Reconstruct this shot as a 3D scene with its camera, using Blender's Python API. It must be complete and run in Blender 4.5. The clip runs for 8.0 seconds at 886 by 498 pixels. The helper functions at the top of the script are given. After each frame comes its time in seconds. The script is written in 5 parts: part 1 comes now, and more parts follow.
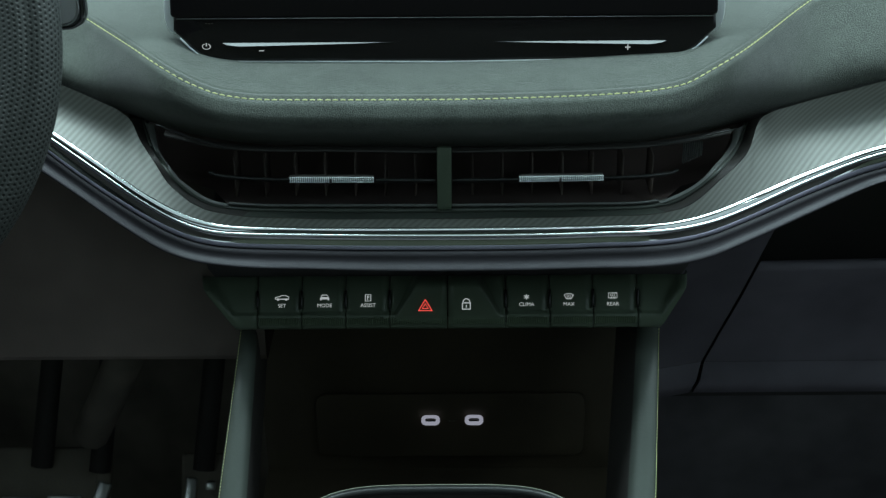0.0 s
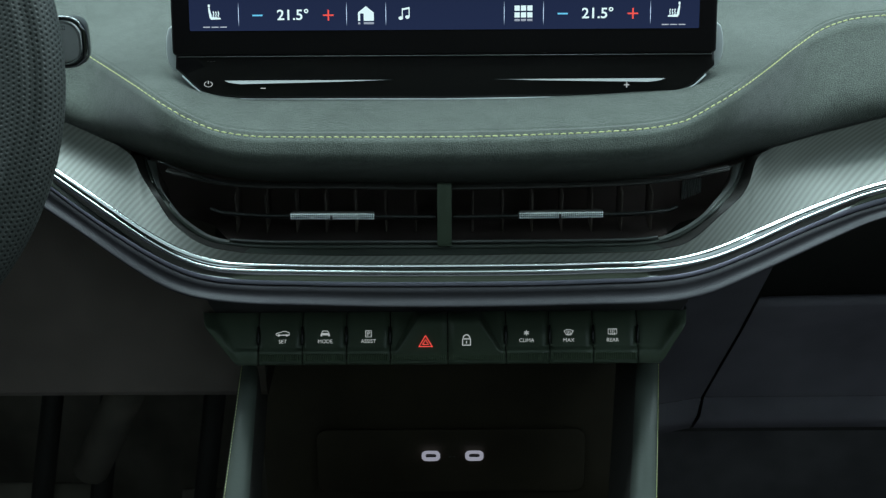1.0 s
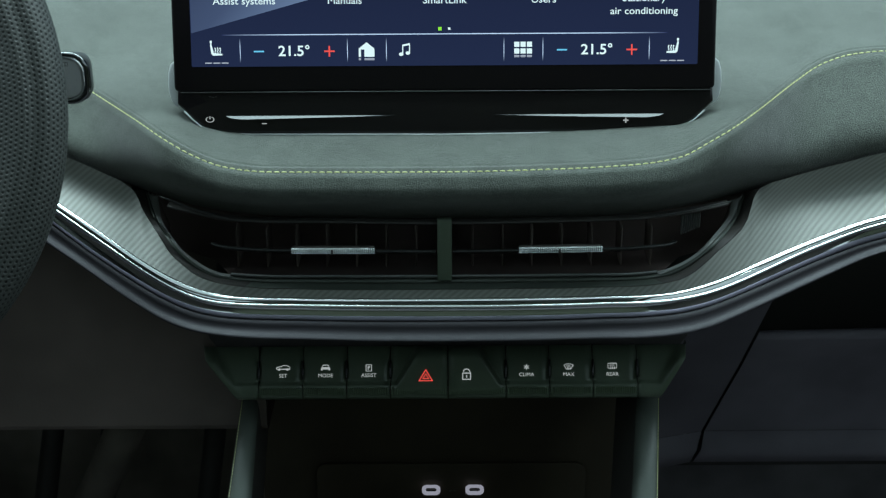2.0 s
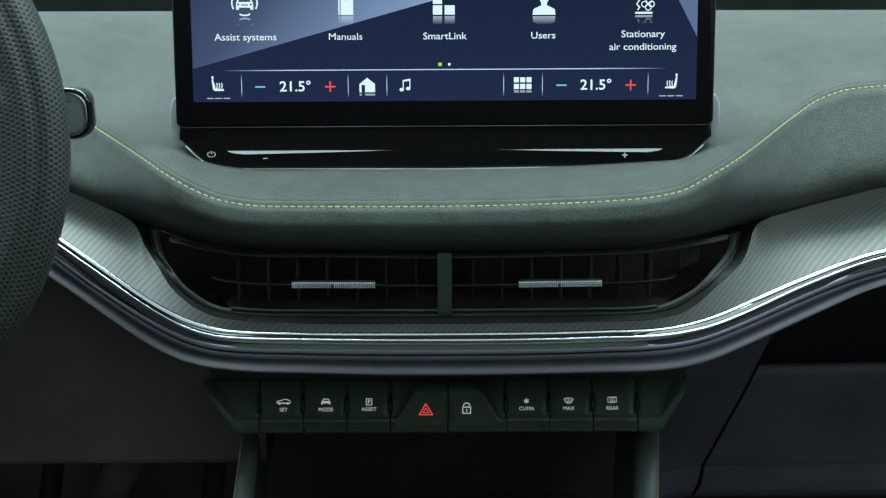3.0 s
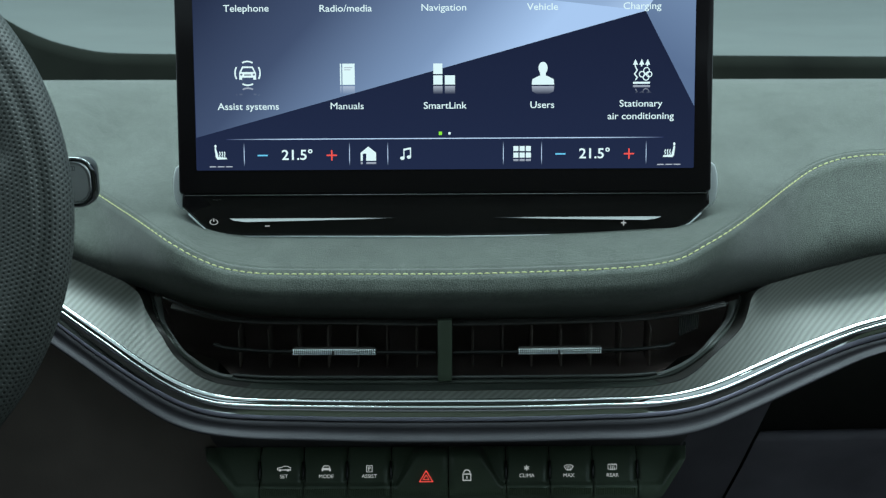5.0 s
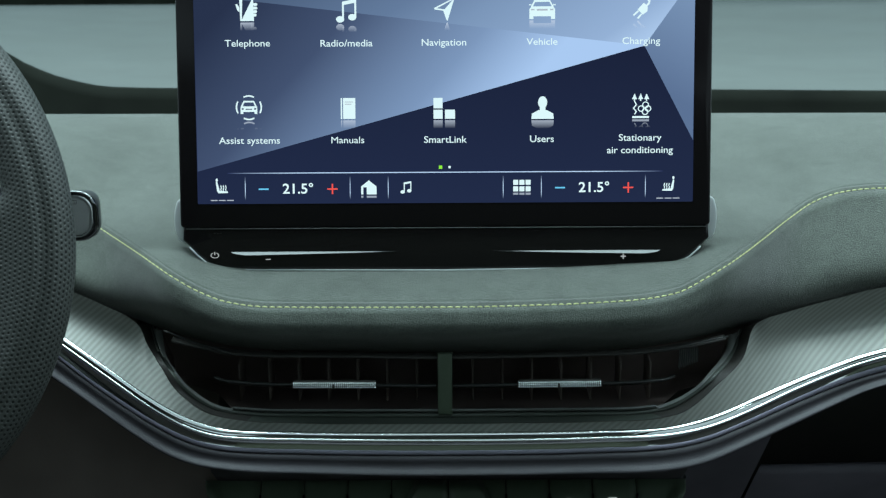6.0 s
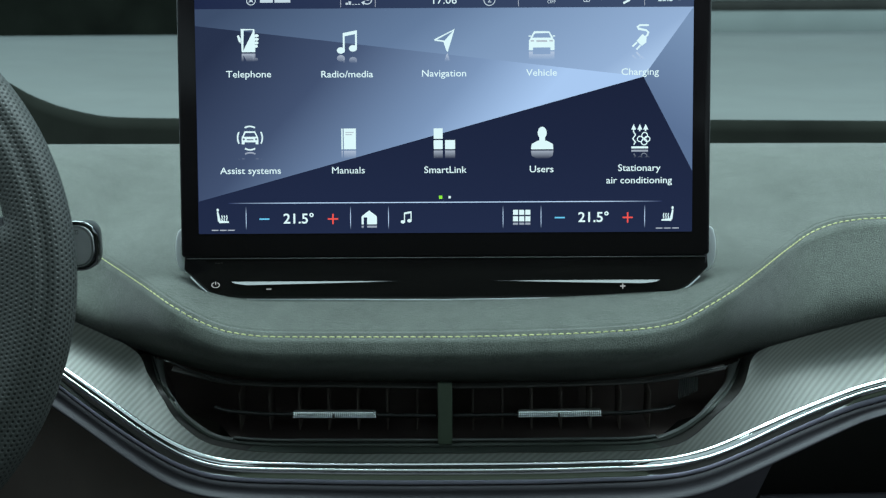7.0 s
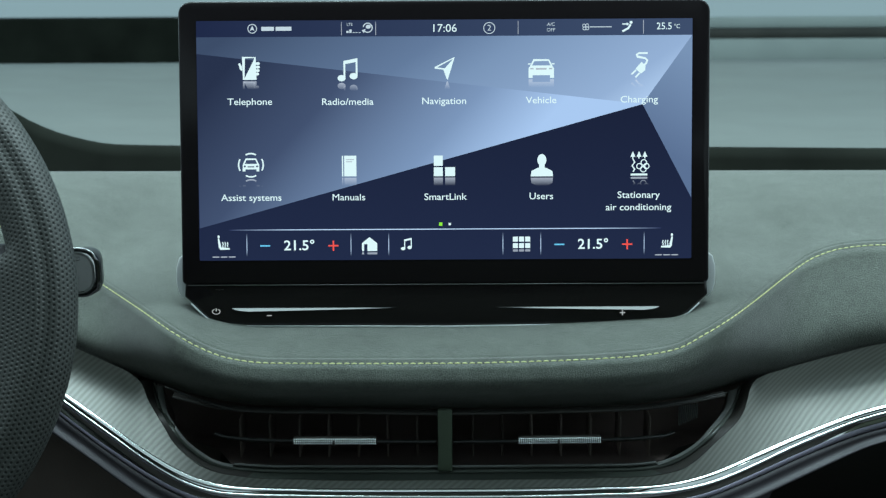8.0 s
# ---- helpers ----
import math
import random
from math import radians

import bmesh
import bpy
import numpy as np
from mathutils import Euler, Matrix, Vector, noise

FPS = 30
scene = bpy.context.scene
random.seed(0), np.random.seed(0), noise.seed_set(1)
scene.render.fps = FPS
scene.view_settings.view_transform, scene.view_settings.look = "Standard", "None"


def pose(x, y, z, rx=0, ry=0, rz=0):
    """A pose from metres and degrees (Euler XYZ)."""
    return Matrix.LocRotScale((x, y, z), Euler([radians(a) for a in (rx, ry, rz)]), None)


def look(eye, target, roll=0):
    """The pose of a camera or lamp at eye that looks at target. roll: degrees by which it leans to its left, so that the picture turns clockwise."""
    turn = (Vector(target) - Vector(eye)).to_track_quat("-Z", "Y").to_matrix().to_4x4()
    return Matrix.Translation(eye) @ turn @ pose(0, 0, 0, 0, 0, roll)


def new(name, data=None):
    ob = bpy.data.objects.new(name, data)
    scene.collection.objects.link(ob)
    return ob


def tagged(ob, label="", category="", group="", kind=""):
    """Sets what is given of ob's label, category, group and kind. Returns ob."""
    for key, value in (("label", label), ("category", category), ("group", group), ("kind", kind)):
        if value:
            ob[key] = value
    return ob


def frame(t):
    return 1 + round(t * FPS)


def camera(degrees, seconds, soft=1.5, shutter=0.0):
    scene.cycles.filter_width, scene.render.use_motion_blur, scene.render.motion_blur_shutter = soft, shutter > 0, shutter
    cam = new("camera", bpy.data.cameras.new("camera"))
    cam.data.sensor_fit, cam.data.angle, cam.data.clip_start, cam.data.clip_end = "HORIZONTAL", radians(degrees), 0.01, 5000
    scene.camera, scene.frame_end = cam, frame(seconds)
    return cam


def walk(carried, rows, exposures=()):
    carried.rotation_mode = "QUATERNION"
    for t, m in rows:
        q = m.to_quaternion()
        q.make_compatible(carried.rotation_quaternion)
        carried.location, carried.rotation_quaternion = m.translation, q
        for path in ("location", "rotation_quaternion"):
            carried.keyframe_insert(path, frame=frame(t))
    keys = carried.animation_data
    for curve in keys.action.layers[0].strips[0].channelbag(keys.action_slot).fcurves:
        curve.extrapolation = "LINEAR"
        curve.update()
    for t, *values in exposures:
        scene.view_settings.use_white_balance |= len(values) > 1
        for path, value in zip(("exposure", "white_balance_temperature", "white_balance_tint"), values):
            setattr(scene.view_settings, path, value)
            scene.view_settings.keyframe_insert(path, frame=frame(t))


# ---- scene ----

# ---------------------------------------------------------------- camera
cam = camera(34.69, 8.0, 1.25)
cam.data.dof.use_dof, cam.data.dof.focus_distance, cam.data.dof.aperture_fstop = True, 0.87, 20.0
# seconds, x, y, z, pitch, yaw, lean to the right
ROWS = [
    (0.0, -0.0053, 0.0192, 0.9643, -26.06, -0.015, 0.350),
    (0.5, -0.0050, 0.0181, 0.9660, -25.42, 0.007, 0.352),
    (1.0, -0.0047, 0.0169, 0.9676, -24.73, 0.029, 0.354),
    (1.5, -0.0044, 0.0158, 0.9691, -24.10, 0.051, 0.357),
    (3.0, -0.0034, 0.0124, 0.9730, -22.17, 0.117, 0.363),
    (3.5, -0.0031, 0.0112, 0.9742, -21.56, 0.139, 0.366),
    (4.0, -0.0027, 0.0100, 0.9752, -20.87, 0.161, 0.368),
    (4.5, -0.0024, 0.0088, 0.9761, -20.24, 0.183, 0.370),
    (6.0, -0.0014, 0.0051, 0.9784, -18.28, 0.249, 0.377),
    (6.5, -0.0011, 0.0039, 0.9789, -17.68, 0.271, 0.379),
    (7.0, -0.0007, 0.0026, 0.9794, -17.09, 0.293, 0.382),
    (7.5, -0.0004, 0.0013, 0.9797, -16.54, 0.315, 0.384),
    (8.0, 0.0, 0.0, 0.9800, -16.00, 0.337, 0.386),
]
walk(cam, [(t, pose(x, y, z, 90 + pitch, 0, yaw) @ pose(0, 0, 0, 0, 0, -lean)) for t, x, y, z, pitch, yaw, lean in ROWS])

# ---------------------------------------------------------------- light
scene.view_settings.exposure = 0.0
world = bpy.data.worlds.new("studio_world")
world.use_nodes = True
world.node_tree.nodes["Background"].inputs[0].default_value = (0.705, 0.945, 1.02, 1)
world.node_tree.nodes["Background"].inputs[1].default_value = 0.74
scene.world = world


def area_lamp(name, m, sx, sy, power, colour):
    data = bpy.data.lights.new(name, "AREA")
    data.shape, data.size, data.size_y, data.energy, data.color = "RECTANGLE", sx, sy, power, colour
    ob = new(name, data)
    ob.matrix_basis = m
    return ob


# two softboxes above the windscreen and one softbox over the bonnet; the studio's light also falls in through the side and rear windows
for side in (-1, 1):
    area_lamp("overhead_softbox", pose(side * 0.72, 0.96, 1.80, 0, side * 2.2), 1.24, 0.36, 16.2, (0.785, 1.0, 1.08))
area_lamp("front_softbox", look((0.0, 1.75, 2.5), (0.0, 1.0, 0.7)), 2.6, 1.2, 20.0, (0.775, 1.0, 1.065))


# ---------------------------------------------------------------- materials
class Nodes:
    """Short cuts for a material's node tree."""

    def __init__(self, name):
        self.mat = bpy.data.materials.new(name)
        self.mat.use_nodes = True
        self.tree = self.mat.node_tree
        self.bsdf = self.tree.nodes["Principled BSDF"]
        self.out = self.tree.nodes["Material Output"]

    def add(self, kind, **values):
        n = self.tree.nodes.new(kind)
        for k, v in values.items():
            setattr(n, k, v)
        return n

    def link(self, a, b):
        self.tree.links.new(a, b)

    def coords(self, which="Object"):
        return self.add("ShaderNodeTexCoord").outputs[which]

    def noise(self, scale, detail=4.0, rough=0.6, vec=None):
        n = self.add("ShaderNodeTexNoise")
        n.inputs["Scale"].default_value, n.inputs["Detail"].default_value = scale, detail
        n.inputs["Roughness"].default_value = rough
        self.link(vec if vec is not None else self.coords(), n.inputs["Vector"])
        return n.outputs["Fac"]

    def ramp(self, fac, stops):
        n = self.add("ShaderNodeValToRGB")
        while len(n.color_ramp.elements) < len(stops):
            n.color_ramp.elements.new(0.5)
        for e, (p, c) in zip(n.color_ramp.elements, stops):
            e.position, e.color = p, (*c, 1)
        self.link(fac, n.inputs[0])
        return n.outputs[0]

    def math(self, op, a, b=0.0):
        n = self.add("ShaderNodeMath", operation=op)
        for i, v in enumerate((a, b)):
            if isinstance(v, (int, float)):
                n.inputs[i].default_value = v
            else:
                self.link(v, n.inputs[i])
        return n.outputs[0]

    def bump(self, height, strength, distance):
        n = self.add("ShaderNodeBump")
        n.inputs["Strength"].default_value, n.inputs["Distance"].default_value = strength, distance
        self.link(height, n.inputs["Height"])
        self.link(n.outputs[0], self.bsdf.inputs["Normal"])

    def set(self, **values):
        for k, v in values.items():
            self.bsdf.inputs[k.replace("_", " ")].default_value = (*v, 1) if isinstance(v, tuple) else v
        return self


def plastic(name, colour, rough=0.5, grain=900.0, bump=0.15, vary=0.25, spec=0.5, metal=0.0):
    """Moulded plastic with a fine grain and faint uneven wear."""
    n = Nodes(name).set(Roughness=rough, Specular_IOR_Level=spec, Metallic=metal)
    broad = n.noise(9.0, 3.0)
    lo, hi = 1 - vary, 1 + vary
    col = n.ramp(broad, [(0.3, tuple(c * lo for c in colour)), (0.7, tuple(c * hi for c in colour))])
    n.link(col, n.bsdf.inputs["Base Color"])
    fine = n.noise(grain, 2.0)
    n.link(n.math("ADD", n.math("MULTIPLY", fine, 0.18), rough - 0.09), n.bsdf.inputs["Roughness"])
    n.bump(fine, bump, 0.0004)
    return n.mat


def glossy_black(name, rough=0.05):
    n = Nodes(name).set(Base_Color=(0.012, 0.010, 0.011), Specular_IOR_Level=0.5)
    smudge = n.noise(40.0, 5.0)
    n.link(n.math("ADD", n.math("MULTIPLY", smudge, 0.06), rough), n.bsdf.inputs["Roughness"])
    return n.mat


def glow(name, colour, strength=1.0):
    n = Nodes(name).set(Base_Color=(0.01, 0.01, 0.012), Roughness=0.3, Emission_Color=colour, Emission_Strength=strength)
    return n.mat


def glow_gradient(name, start, end, stops):
    """A lit part of the display whose colour runs from the point start to the point end (metres on the display)."""
    n = Nodes(name).set(Base_Color=(0.004, 0.004, 0.006), Roughness=0.3, Specular_IOR_Level=0.06, Emission_Strength=1.0)
    sep = n.add("ShaderNodeSeparateXYZ")
    n.link(n.coords(), sep.inputs[0])
    dx, dy = end[0] - start[0], end[1] - start[1]
    q = dx * dx + dy * dy
    a = n.math("MULTIPLY", n.math("SUBTRACT", sep.outputs[0], start[0]), dx / q)
    b = n.math("MULTIPLY", n.math("SUBTRACT", sep.outputs[1], start[1]), dy / q)
    n.link(n.ramp(n.math("ADD", a, b), stops), n.bsdf.inputs["Emission Color"])
    return n.mat


def suede():
    """Short nap: soft lighter and darker patches, a fine speckle and a raised grain."""
    n = Nodes("grey_green_suede").set(Roughness=0.95, Specular_IOR_Level=0.12, Sheen_Weight=0.30, Sheen_Roughness=0.5)
    broad, mid, fine, grain = n.noise(11.0, 4.0), n.noise(70.0, 5.0, 0.7), n.noise(1900.0, 2.0), n.noise(1200.0, 3.0, 0.65)
    mix = n.math("ADD", n.math("ADD", n.math("MULTIPLY", broad, 0.14), n.math("MULTIPLY", mid, 0.20)), n.math("ADD", n.math("MULTIPLY", fine, 0.34), n.math("MULTIPLY", grain, 0.38)))
    n.link(n.ramp(mix, [(0.40, (0.046, 0.053, 0.044)), (0.66, (0.160, 0.180, 0.155))]), n.bsdf.inputs["Base Color"])
    n.bump(n.math("ADD", n.math("MULTIPLY", mid, 0.2), n.math("ADD", n.math("MULTIPLY", fine, 0.5), grain)), 0.8, 0.0009)
    return n.mat


def carbon():
    """Silver-grey woven trim: slanting twill ribs with a faint cross weave."""
    n = Nodes("silver_woven_trim").set(Metallic=0.42, Roughness=0.55)
    sep = n.add("ShaderNodeSeparateXYZ")
    n.link(n.coords(), sep.inputs[0])
    drift = n.math("MULTIPLY", n.noise(25.0, 2.0), 1.6)
    slant = n.math("ADD", n.math("SUBTRACT", n.math("MULTIPLY", sep.outputs[0], 1330.0), n.math("MULTIPLY", sep.outputs[2], 1640.0)), drift)
    rib = n.math("SINE", slant)
    thread = n.noise(1500.0, 2.0)
    soft = n.noise(60.0, 3.0)
    h = n.math("ADD", n.math("ADD", n.math("MULTIPLY", rib, 0.46), n.math("MULTIPLY", thread, 0.25)), n.math("MULTIPLY", soft, 0.35))
    n.link(n.ramp(n.math("ADD", n.math("MULTIPLY", h, 0.4), 0.36), [(0.15, (0.262, 0.272, 0.246)), (0.85, (0.448, 0.462, 0.422))]), n.bsdf.inputs["Base Color"])
    n.bump(n.math("ADD", rib, n.math("MULTIPLY", thread, 0.5)), 0.09, 0.0004)
    return n.mat


def perforated_leather():
    """Dark leather with rows of small round holes, laid out along the rim."""
    n = Nodes("perforated_leather").set(Roughness=0.5, Specular_IOR_Level=0.45)
    sep = n.add("ShaderNodeSeparateXYZ")
    n.link(n.coords("UV"), sep.inputs[0])
    row = n.math("FLOOR", sep.outputs[1])
    u = n.math("SUBTRACT", n.math("FRACT", n.math("ADD", sep.outputs[0], n.math("MULTIPLY", row, 0.5))), 0.5)
    v = n.math("SUBTRACT", n.math("FRACT", sep.outputs[1]), 0.5)
    dist = n.math("SQRT", n.math("ADD", n.math("MULTIPLY", u, u), n.math("MULTIPLY", v, v)))
    hole = n.add("ShaderNodeMapRange")
    hole.inputs["From Min"].default_value, hole.inputs["From Max"].default_value = 0.16, 0.36
    n.link(dist, hole.inputs["Value"])
    grain = n.noise(700.0, 3.0)
    n.link(n.ramp(hole.outputs[0], [(0.0, (0.004, 0.005, 0.004)), (0.8, (0.068, 0.073, 0.067))]), n.bsdf.inputs["Base Color"])
    n.bump(n.math("ADD", hole.outputs[0], n.math("MULTIPLY", grain, 0.25)), 0.6, 0.0006)
    return n.mat


def metal(name, colour, rough):
    n = Nodes(name).set(Base_Color=colour, Metallic=1.0)
    n.link(n.math("ADD", n.math("MULTIPLY", n.noise(80.0, 4.0), 0.05), rough), n.bsdf.inputs["Roughness"])
    return n.mat


def clear_glass():
    n = Nodes("windscreen_glass")
    n.tree.nodes.remove(n.bsdf)
    clear, gloss, mix = n.add("ShaderNodeBsdfTransparent"), n.add("ShaderNodeBsdfGlossy"), n.add("ShaderNodeMixShader")
    clear.inputs[0].default_value = (0.90, 0.97, 0.94, 1)
    gloss.inputs["Roughness"].default_value = 0.02
    mix.inputs[0].default_value = 0.02
    n.link(clear.outputs[0], mix.inputs[1])
    n.link(gloss.outputs[0], mix.inputs[2])
    n.link(mix.outputs[0], n.out.inputs[0])
    return n.mat


SUEDE, CARBON, LEATHER = suede(), carbon(), perforated_leather()
CHROME = metal("polished_chrome", (0.80, 0.81, 0.80), 0.075)
SATIN = metal("satin_lavender_metal", (0.44, 0.42, 0.52), 0.52)
SILVER = metal("silver_bracket", (0.62, 0.64, 0.63), 0.35)
BRACKET = plastic("pale_silver_plastic", (0.52, 0.55, 0.55), 0.4, 500.0, 0.05, 0.06)
DARKCHROME = metal("dark_chrome", (0.22, 0.22, 0.22), 0.12)
PEDALMETAL = metal("brushed_pedal_metal", (0.85, 0.86, 0.84), 0.30)
FACET = plastic("satin_vent_edge", (0.22, 0.23, 0.22), 0.35, 600.0, 0.05, 0.1)
PIANO = glossy_black("piano_black")
HOUSING = glossy_black("black_glass_housing", 0.12)
HOUSING.node_tree.nodes["Principled BSDF"].inputs["Specular IOR Level"].default_value = 0.22
SLIDER = glossy_black("black_slider", 0.07)
BEZEL = plastic("satin_black_bezel", (0.030, 0.032, 0.031), 0.32, 600.0, 0.05)
SURROUND = plastic("dark_vent_surround", (0.060, 0.070, 0.059), 0.42, 600.0, 0.05)
EDGE = plastic("grey_edge_plastic", (0.15, 0.16, 0.152), 0.3, 600.0, 0.05)
SOFT = plastic("soft_grained_plastic", (0.039, 0.036, 0.042), 0.5, 1100.0, 0.35)
SWITCH = plastic("green_black_switch_plastic", (0.096, 0.126, 0.088), 0.36, 900.0, 0.12)
DARK = plastic("matt_black_plastic", (0.046, 0.043, 0.039), 0.6)
COVER = plastic("plum_black_plastic", (0.075, 0.066, 0.070), 0.6, 700.0, 0.3)
BLACKCARPET = plastic("black_carpet", (0.240, 0.214, 0.180), 0.95, 500.0, 0.9, 0.4, 0.1)
STALKFACE = plastic("grey_stalk_face", (0.56, 0.57, 0.56), 0.3, 500.0, 0.05, 0.1)
HOLDERLINE = plastic("pale_lime_line", (0.30, 0.33, 0.24), 0.4, 500.0, 0.05, 0.1)
VOID = plastic("duct_black", (0.205, 0.160, 0.147), 0.7, 500.0, 0.1, 0.2, 0.3)
LOWER = plastic("dark_grey_panel", (0.176, 0.140, 0.122), 0.6, 700.0, 0.4)
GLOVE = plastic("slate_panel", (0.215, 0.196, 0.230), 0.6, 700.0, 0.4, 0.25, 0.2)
# Darker copy of the lid's slate; the side panel's shade is in the colour.
SHADEDSLATE = plastic("shaded_slate_panel", (0.138, 0.126, 0.146), 0.6, 700.0, 0.4, 0.25, 0.2)
PILLAR = plastic("grey_green_leatherette", (0.084, 0.098, 0.084), 0.45, 500.0, 0.35)
CARPET = plastic("dark_carpet", (0.195, 0.186, 0.198), 0.95, 500.0, 0.9, 0.4, 0.1)
LINING = plastic("grey_headlining", (0.20, 0.20, 0.195), 0.9, 600.0, 0.3, 0.15, 0.2)
REARWALL = plastic("grey_green_rear_wall", (0.090, 0.100, 0.074), 0.9, 500.0, 0.4, 0.3, 0.2)
PAINT = plastic("pale_bonnet_paint", (0.155, 0.160, 0.150), 0.35, 8.0, 0.0, 0.05)
COWL = plastic("black_cowl_plastic", (0.012, 0.014, 0.011), 0.85, 500.0, 0.3, 0.3, 0.06)
TRAY = plastic("black_tray_lining", (0.066, 0.054, 0.036), 0.6, 500.0, 0.1, 0.3, 0.25)
# The studio wall is no lamp; its brightness is put in as glow.
STUDIO = glow("glowing_studio_backdrop", (0.35, 0.50, 0.57), 0.78)
PALE = plastic("pale_plinth", (0.36, 0.39, 0.385), 0.7, 20.0, 0.05, 0.05, 0.2)
THREAD = plastic("lime_thread", (0.74, 0.76, 0.34), 0.7, 2500.0, 0.5, 0.2)
# White base in place of chrome; the sparkle is put into the colour.
CRYSTAL = plastic("bright_crystal", (0.82, 0.86, 0.86), 0.12, 500.0, 0.0, 0.05, 0.8)
RIDGES = plastic("ridged_switch_edge", (0.125, 0.172, 0.108), 0.4, 900.0, 0.1)
GLASS = clear_glass()
WHITE = glow("lit_white", (0.74, 0.97, 1.0), 0.97)
STATUSLIT = glow("lit_status_grey", (0.56, 0.70, 0.78), 0.95)
DARKLIT = glow("lit_slate", (0.10, 0.13, 0.20), 1.0)
DIM = glow("lit_grey", (0.42, 0.48, 0.56), 1.0)
LEGEND = glow("lit_legend", (0.50, 0.55, 0.55), 0.75)
RED = glow("lit_red", (1.0, 0.10, 0.08), 0.9)
BLUE = glow("lit_blue", (0.15, 0.62, 0.95), 0.9)
LIME = glow("lit_green", (0.30, 0.95, 0.05), 0.9)
USBGREY = glow("lit_port_rim", (0.34, 0.35, 0.42), 0.8)

# ---------------------------------------------------------------- mesh helpers
WORLD = {}
EYE4 = Matrix.Identity(4)


def thing(name, at, label, category, group="", kind=""):
    """An Empty that carries the parts of one thing. at: a place or a pose."""
    ob = new(name)
    ob.empty_display_size = 0.02
    ob.matrix_basis = at if isinstance(at, Matrix) else Matrix.Translation(at)
    WORLD[ob] = ob.matrix_basis.copy()
    return tagged(ob, label, category, group, kind)


def finish(data, material, smooth=True):
    if isinstance(data, bmesh.types.BMesh):
        bm, data = data, bpy.data.meshes.new("mesh")
        bm.to_mesh(bm and data)
        bm.free()
    data.materials.clear()
    data.materials.append(material)
    if smooth:
        data.polygons.foreach_set("use_smooth", [True] * len(data.polygons))
    return data


def part(name, bm, material, parent, label="", m=None, local=False, smooth=True):
    """Links a mesh as one part under a thing or a part. local: its points are in the parent's own frame."""
    ob = new(name, finish(bm, material, smooth) if material else bm)
    ob.parent = parent
    ob.matrix_basis = m if m is not None else EYE4
    if not local:
        ob.matrix_parent_inverse = WORLD[parent].inverted()
    WORLD[ob] = (WORLD[parent] if local else EYE4) @ ob.matrix_basis
    return tagged(ob, label) if label else ob


def single(name, bm, material, label, category, kind="", smooth=True, group=""):
    ob = new(name, finish(bm, material, smooth))
    WORLD[ob] = EYE4.copy()
    return tagged(ob, label, category, group, kind)


def pchip(xs, ys, x):
    """Shape-keeping cubic through (xs, ys), straight beyond its ends."""
    xs, ys, x = np.array(xs, float), np.array(ys, float), np.array(x, float)
    h, d = np.diff(xs), np.diff(ys) / np.diff(xs)
    m = np.zeros(len(xs))
    same = d[:-1] * d[1:] > 0
    w1, w2 = 2 * h[1:] + h[:-1], h[1:] + 2 * h[:-1]
    m[1:-1][same] = ((w1 + w2)[same]) / (w1[same] / d[:-1][same] + w2[same] / d[1:][same])
    m[0], m[-1] = d[0], d[-1]
    i = np.clip(np.searchsorted(xs, x) - 1, 0, len(h) - 1)
    t = (x - xs[i]) / h[i]
    v = (2 * t**3 - 3 * t**2 + 1) * ys[i] + (t**3 - 2 * t**2 + t) * h[i] * m[i] + (-2 * t**3 + 3 * t**2) * ys[i + 1] + (t**3 - t**2) * h[i] * m[i + 1]
    v = np.where(x < xs[0], ys[0] + m[0] * (x - xs[0]), v)
    return np.where(x > xs[-1], ys[-1] + m[-1] * (x - xs[-1]), v)


def smoothstep(q):
    k = np.clip(q, 0, 1)
    return k * k * (3 - 2 * k)


def set_back(x):
    """How far the dashboard's front falls back towards its two ends."""
    return 0.06 * smoothstep((x - 0.10) / 0.16) + 0.035 * smoothstep((-x - 0.10) / 0.16)


def along(ctrl, y, x):
    """Points of a line across the dashboard: its height follows ctrl, its depth is y plus the set-back."""
    c = np.array(ctrl)
    z = pchip(c[:, 0], c[:, 1], x)
    return np.stack([x, y + set_back(x), z], 1)


def run_along(ctrl, y, n=140):
    """A line across the dashboard in n even steps of its length."""
    xs = np.linspace(ctrl[0][0], ctrl[-1][0], 3000)
    p = along(ctrl, y, xs)
    d = np.concatenate([[0], np.cumsum(np.linalg.norm(np.diff(p, axis=0), axis=1))])
    q = np.linspace(0, d[-1], n)
    return np.stack([np.interp(q, d, p[:, i]) for i in range(3)], 1)


def flowing(ctrl, y, x):
    """The same with the line's small bends eased out, for polished strips."""
    steps = np.linspace(-2, 2, 9)
    weights = np.exp(-steps ** 2 / 2)
    p = sum(w * along(ctrl, y, x + 0.007 * k)[:, 2] for k, w in zip(steps, weights)) / weights.sum()
    return np.stack([x, y + set_back(x), p], 1)


def grid(rows, closed=False):
    """A sheet through rows of points."""
    bm = bmesh.new()
    vs = [[bm.verts.new(p) for p in row] for row in rows]
    pairs = list(zip(vs, vs[1:])) + ([(vs[-1], vs[0])] if closed else [])
    for a, b in pairs:
        for i in range(len(a) - 1):
            bm.faces.new((a[i], a[i + 1], b[i + 1], b[i]))
    bmesh.ops.recalc_face_normals(bm, faces=bm.faces)
    return bm


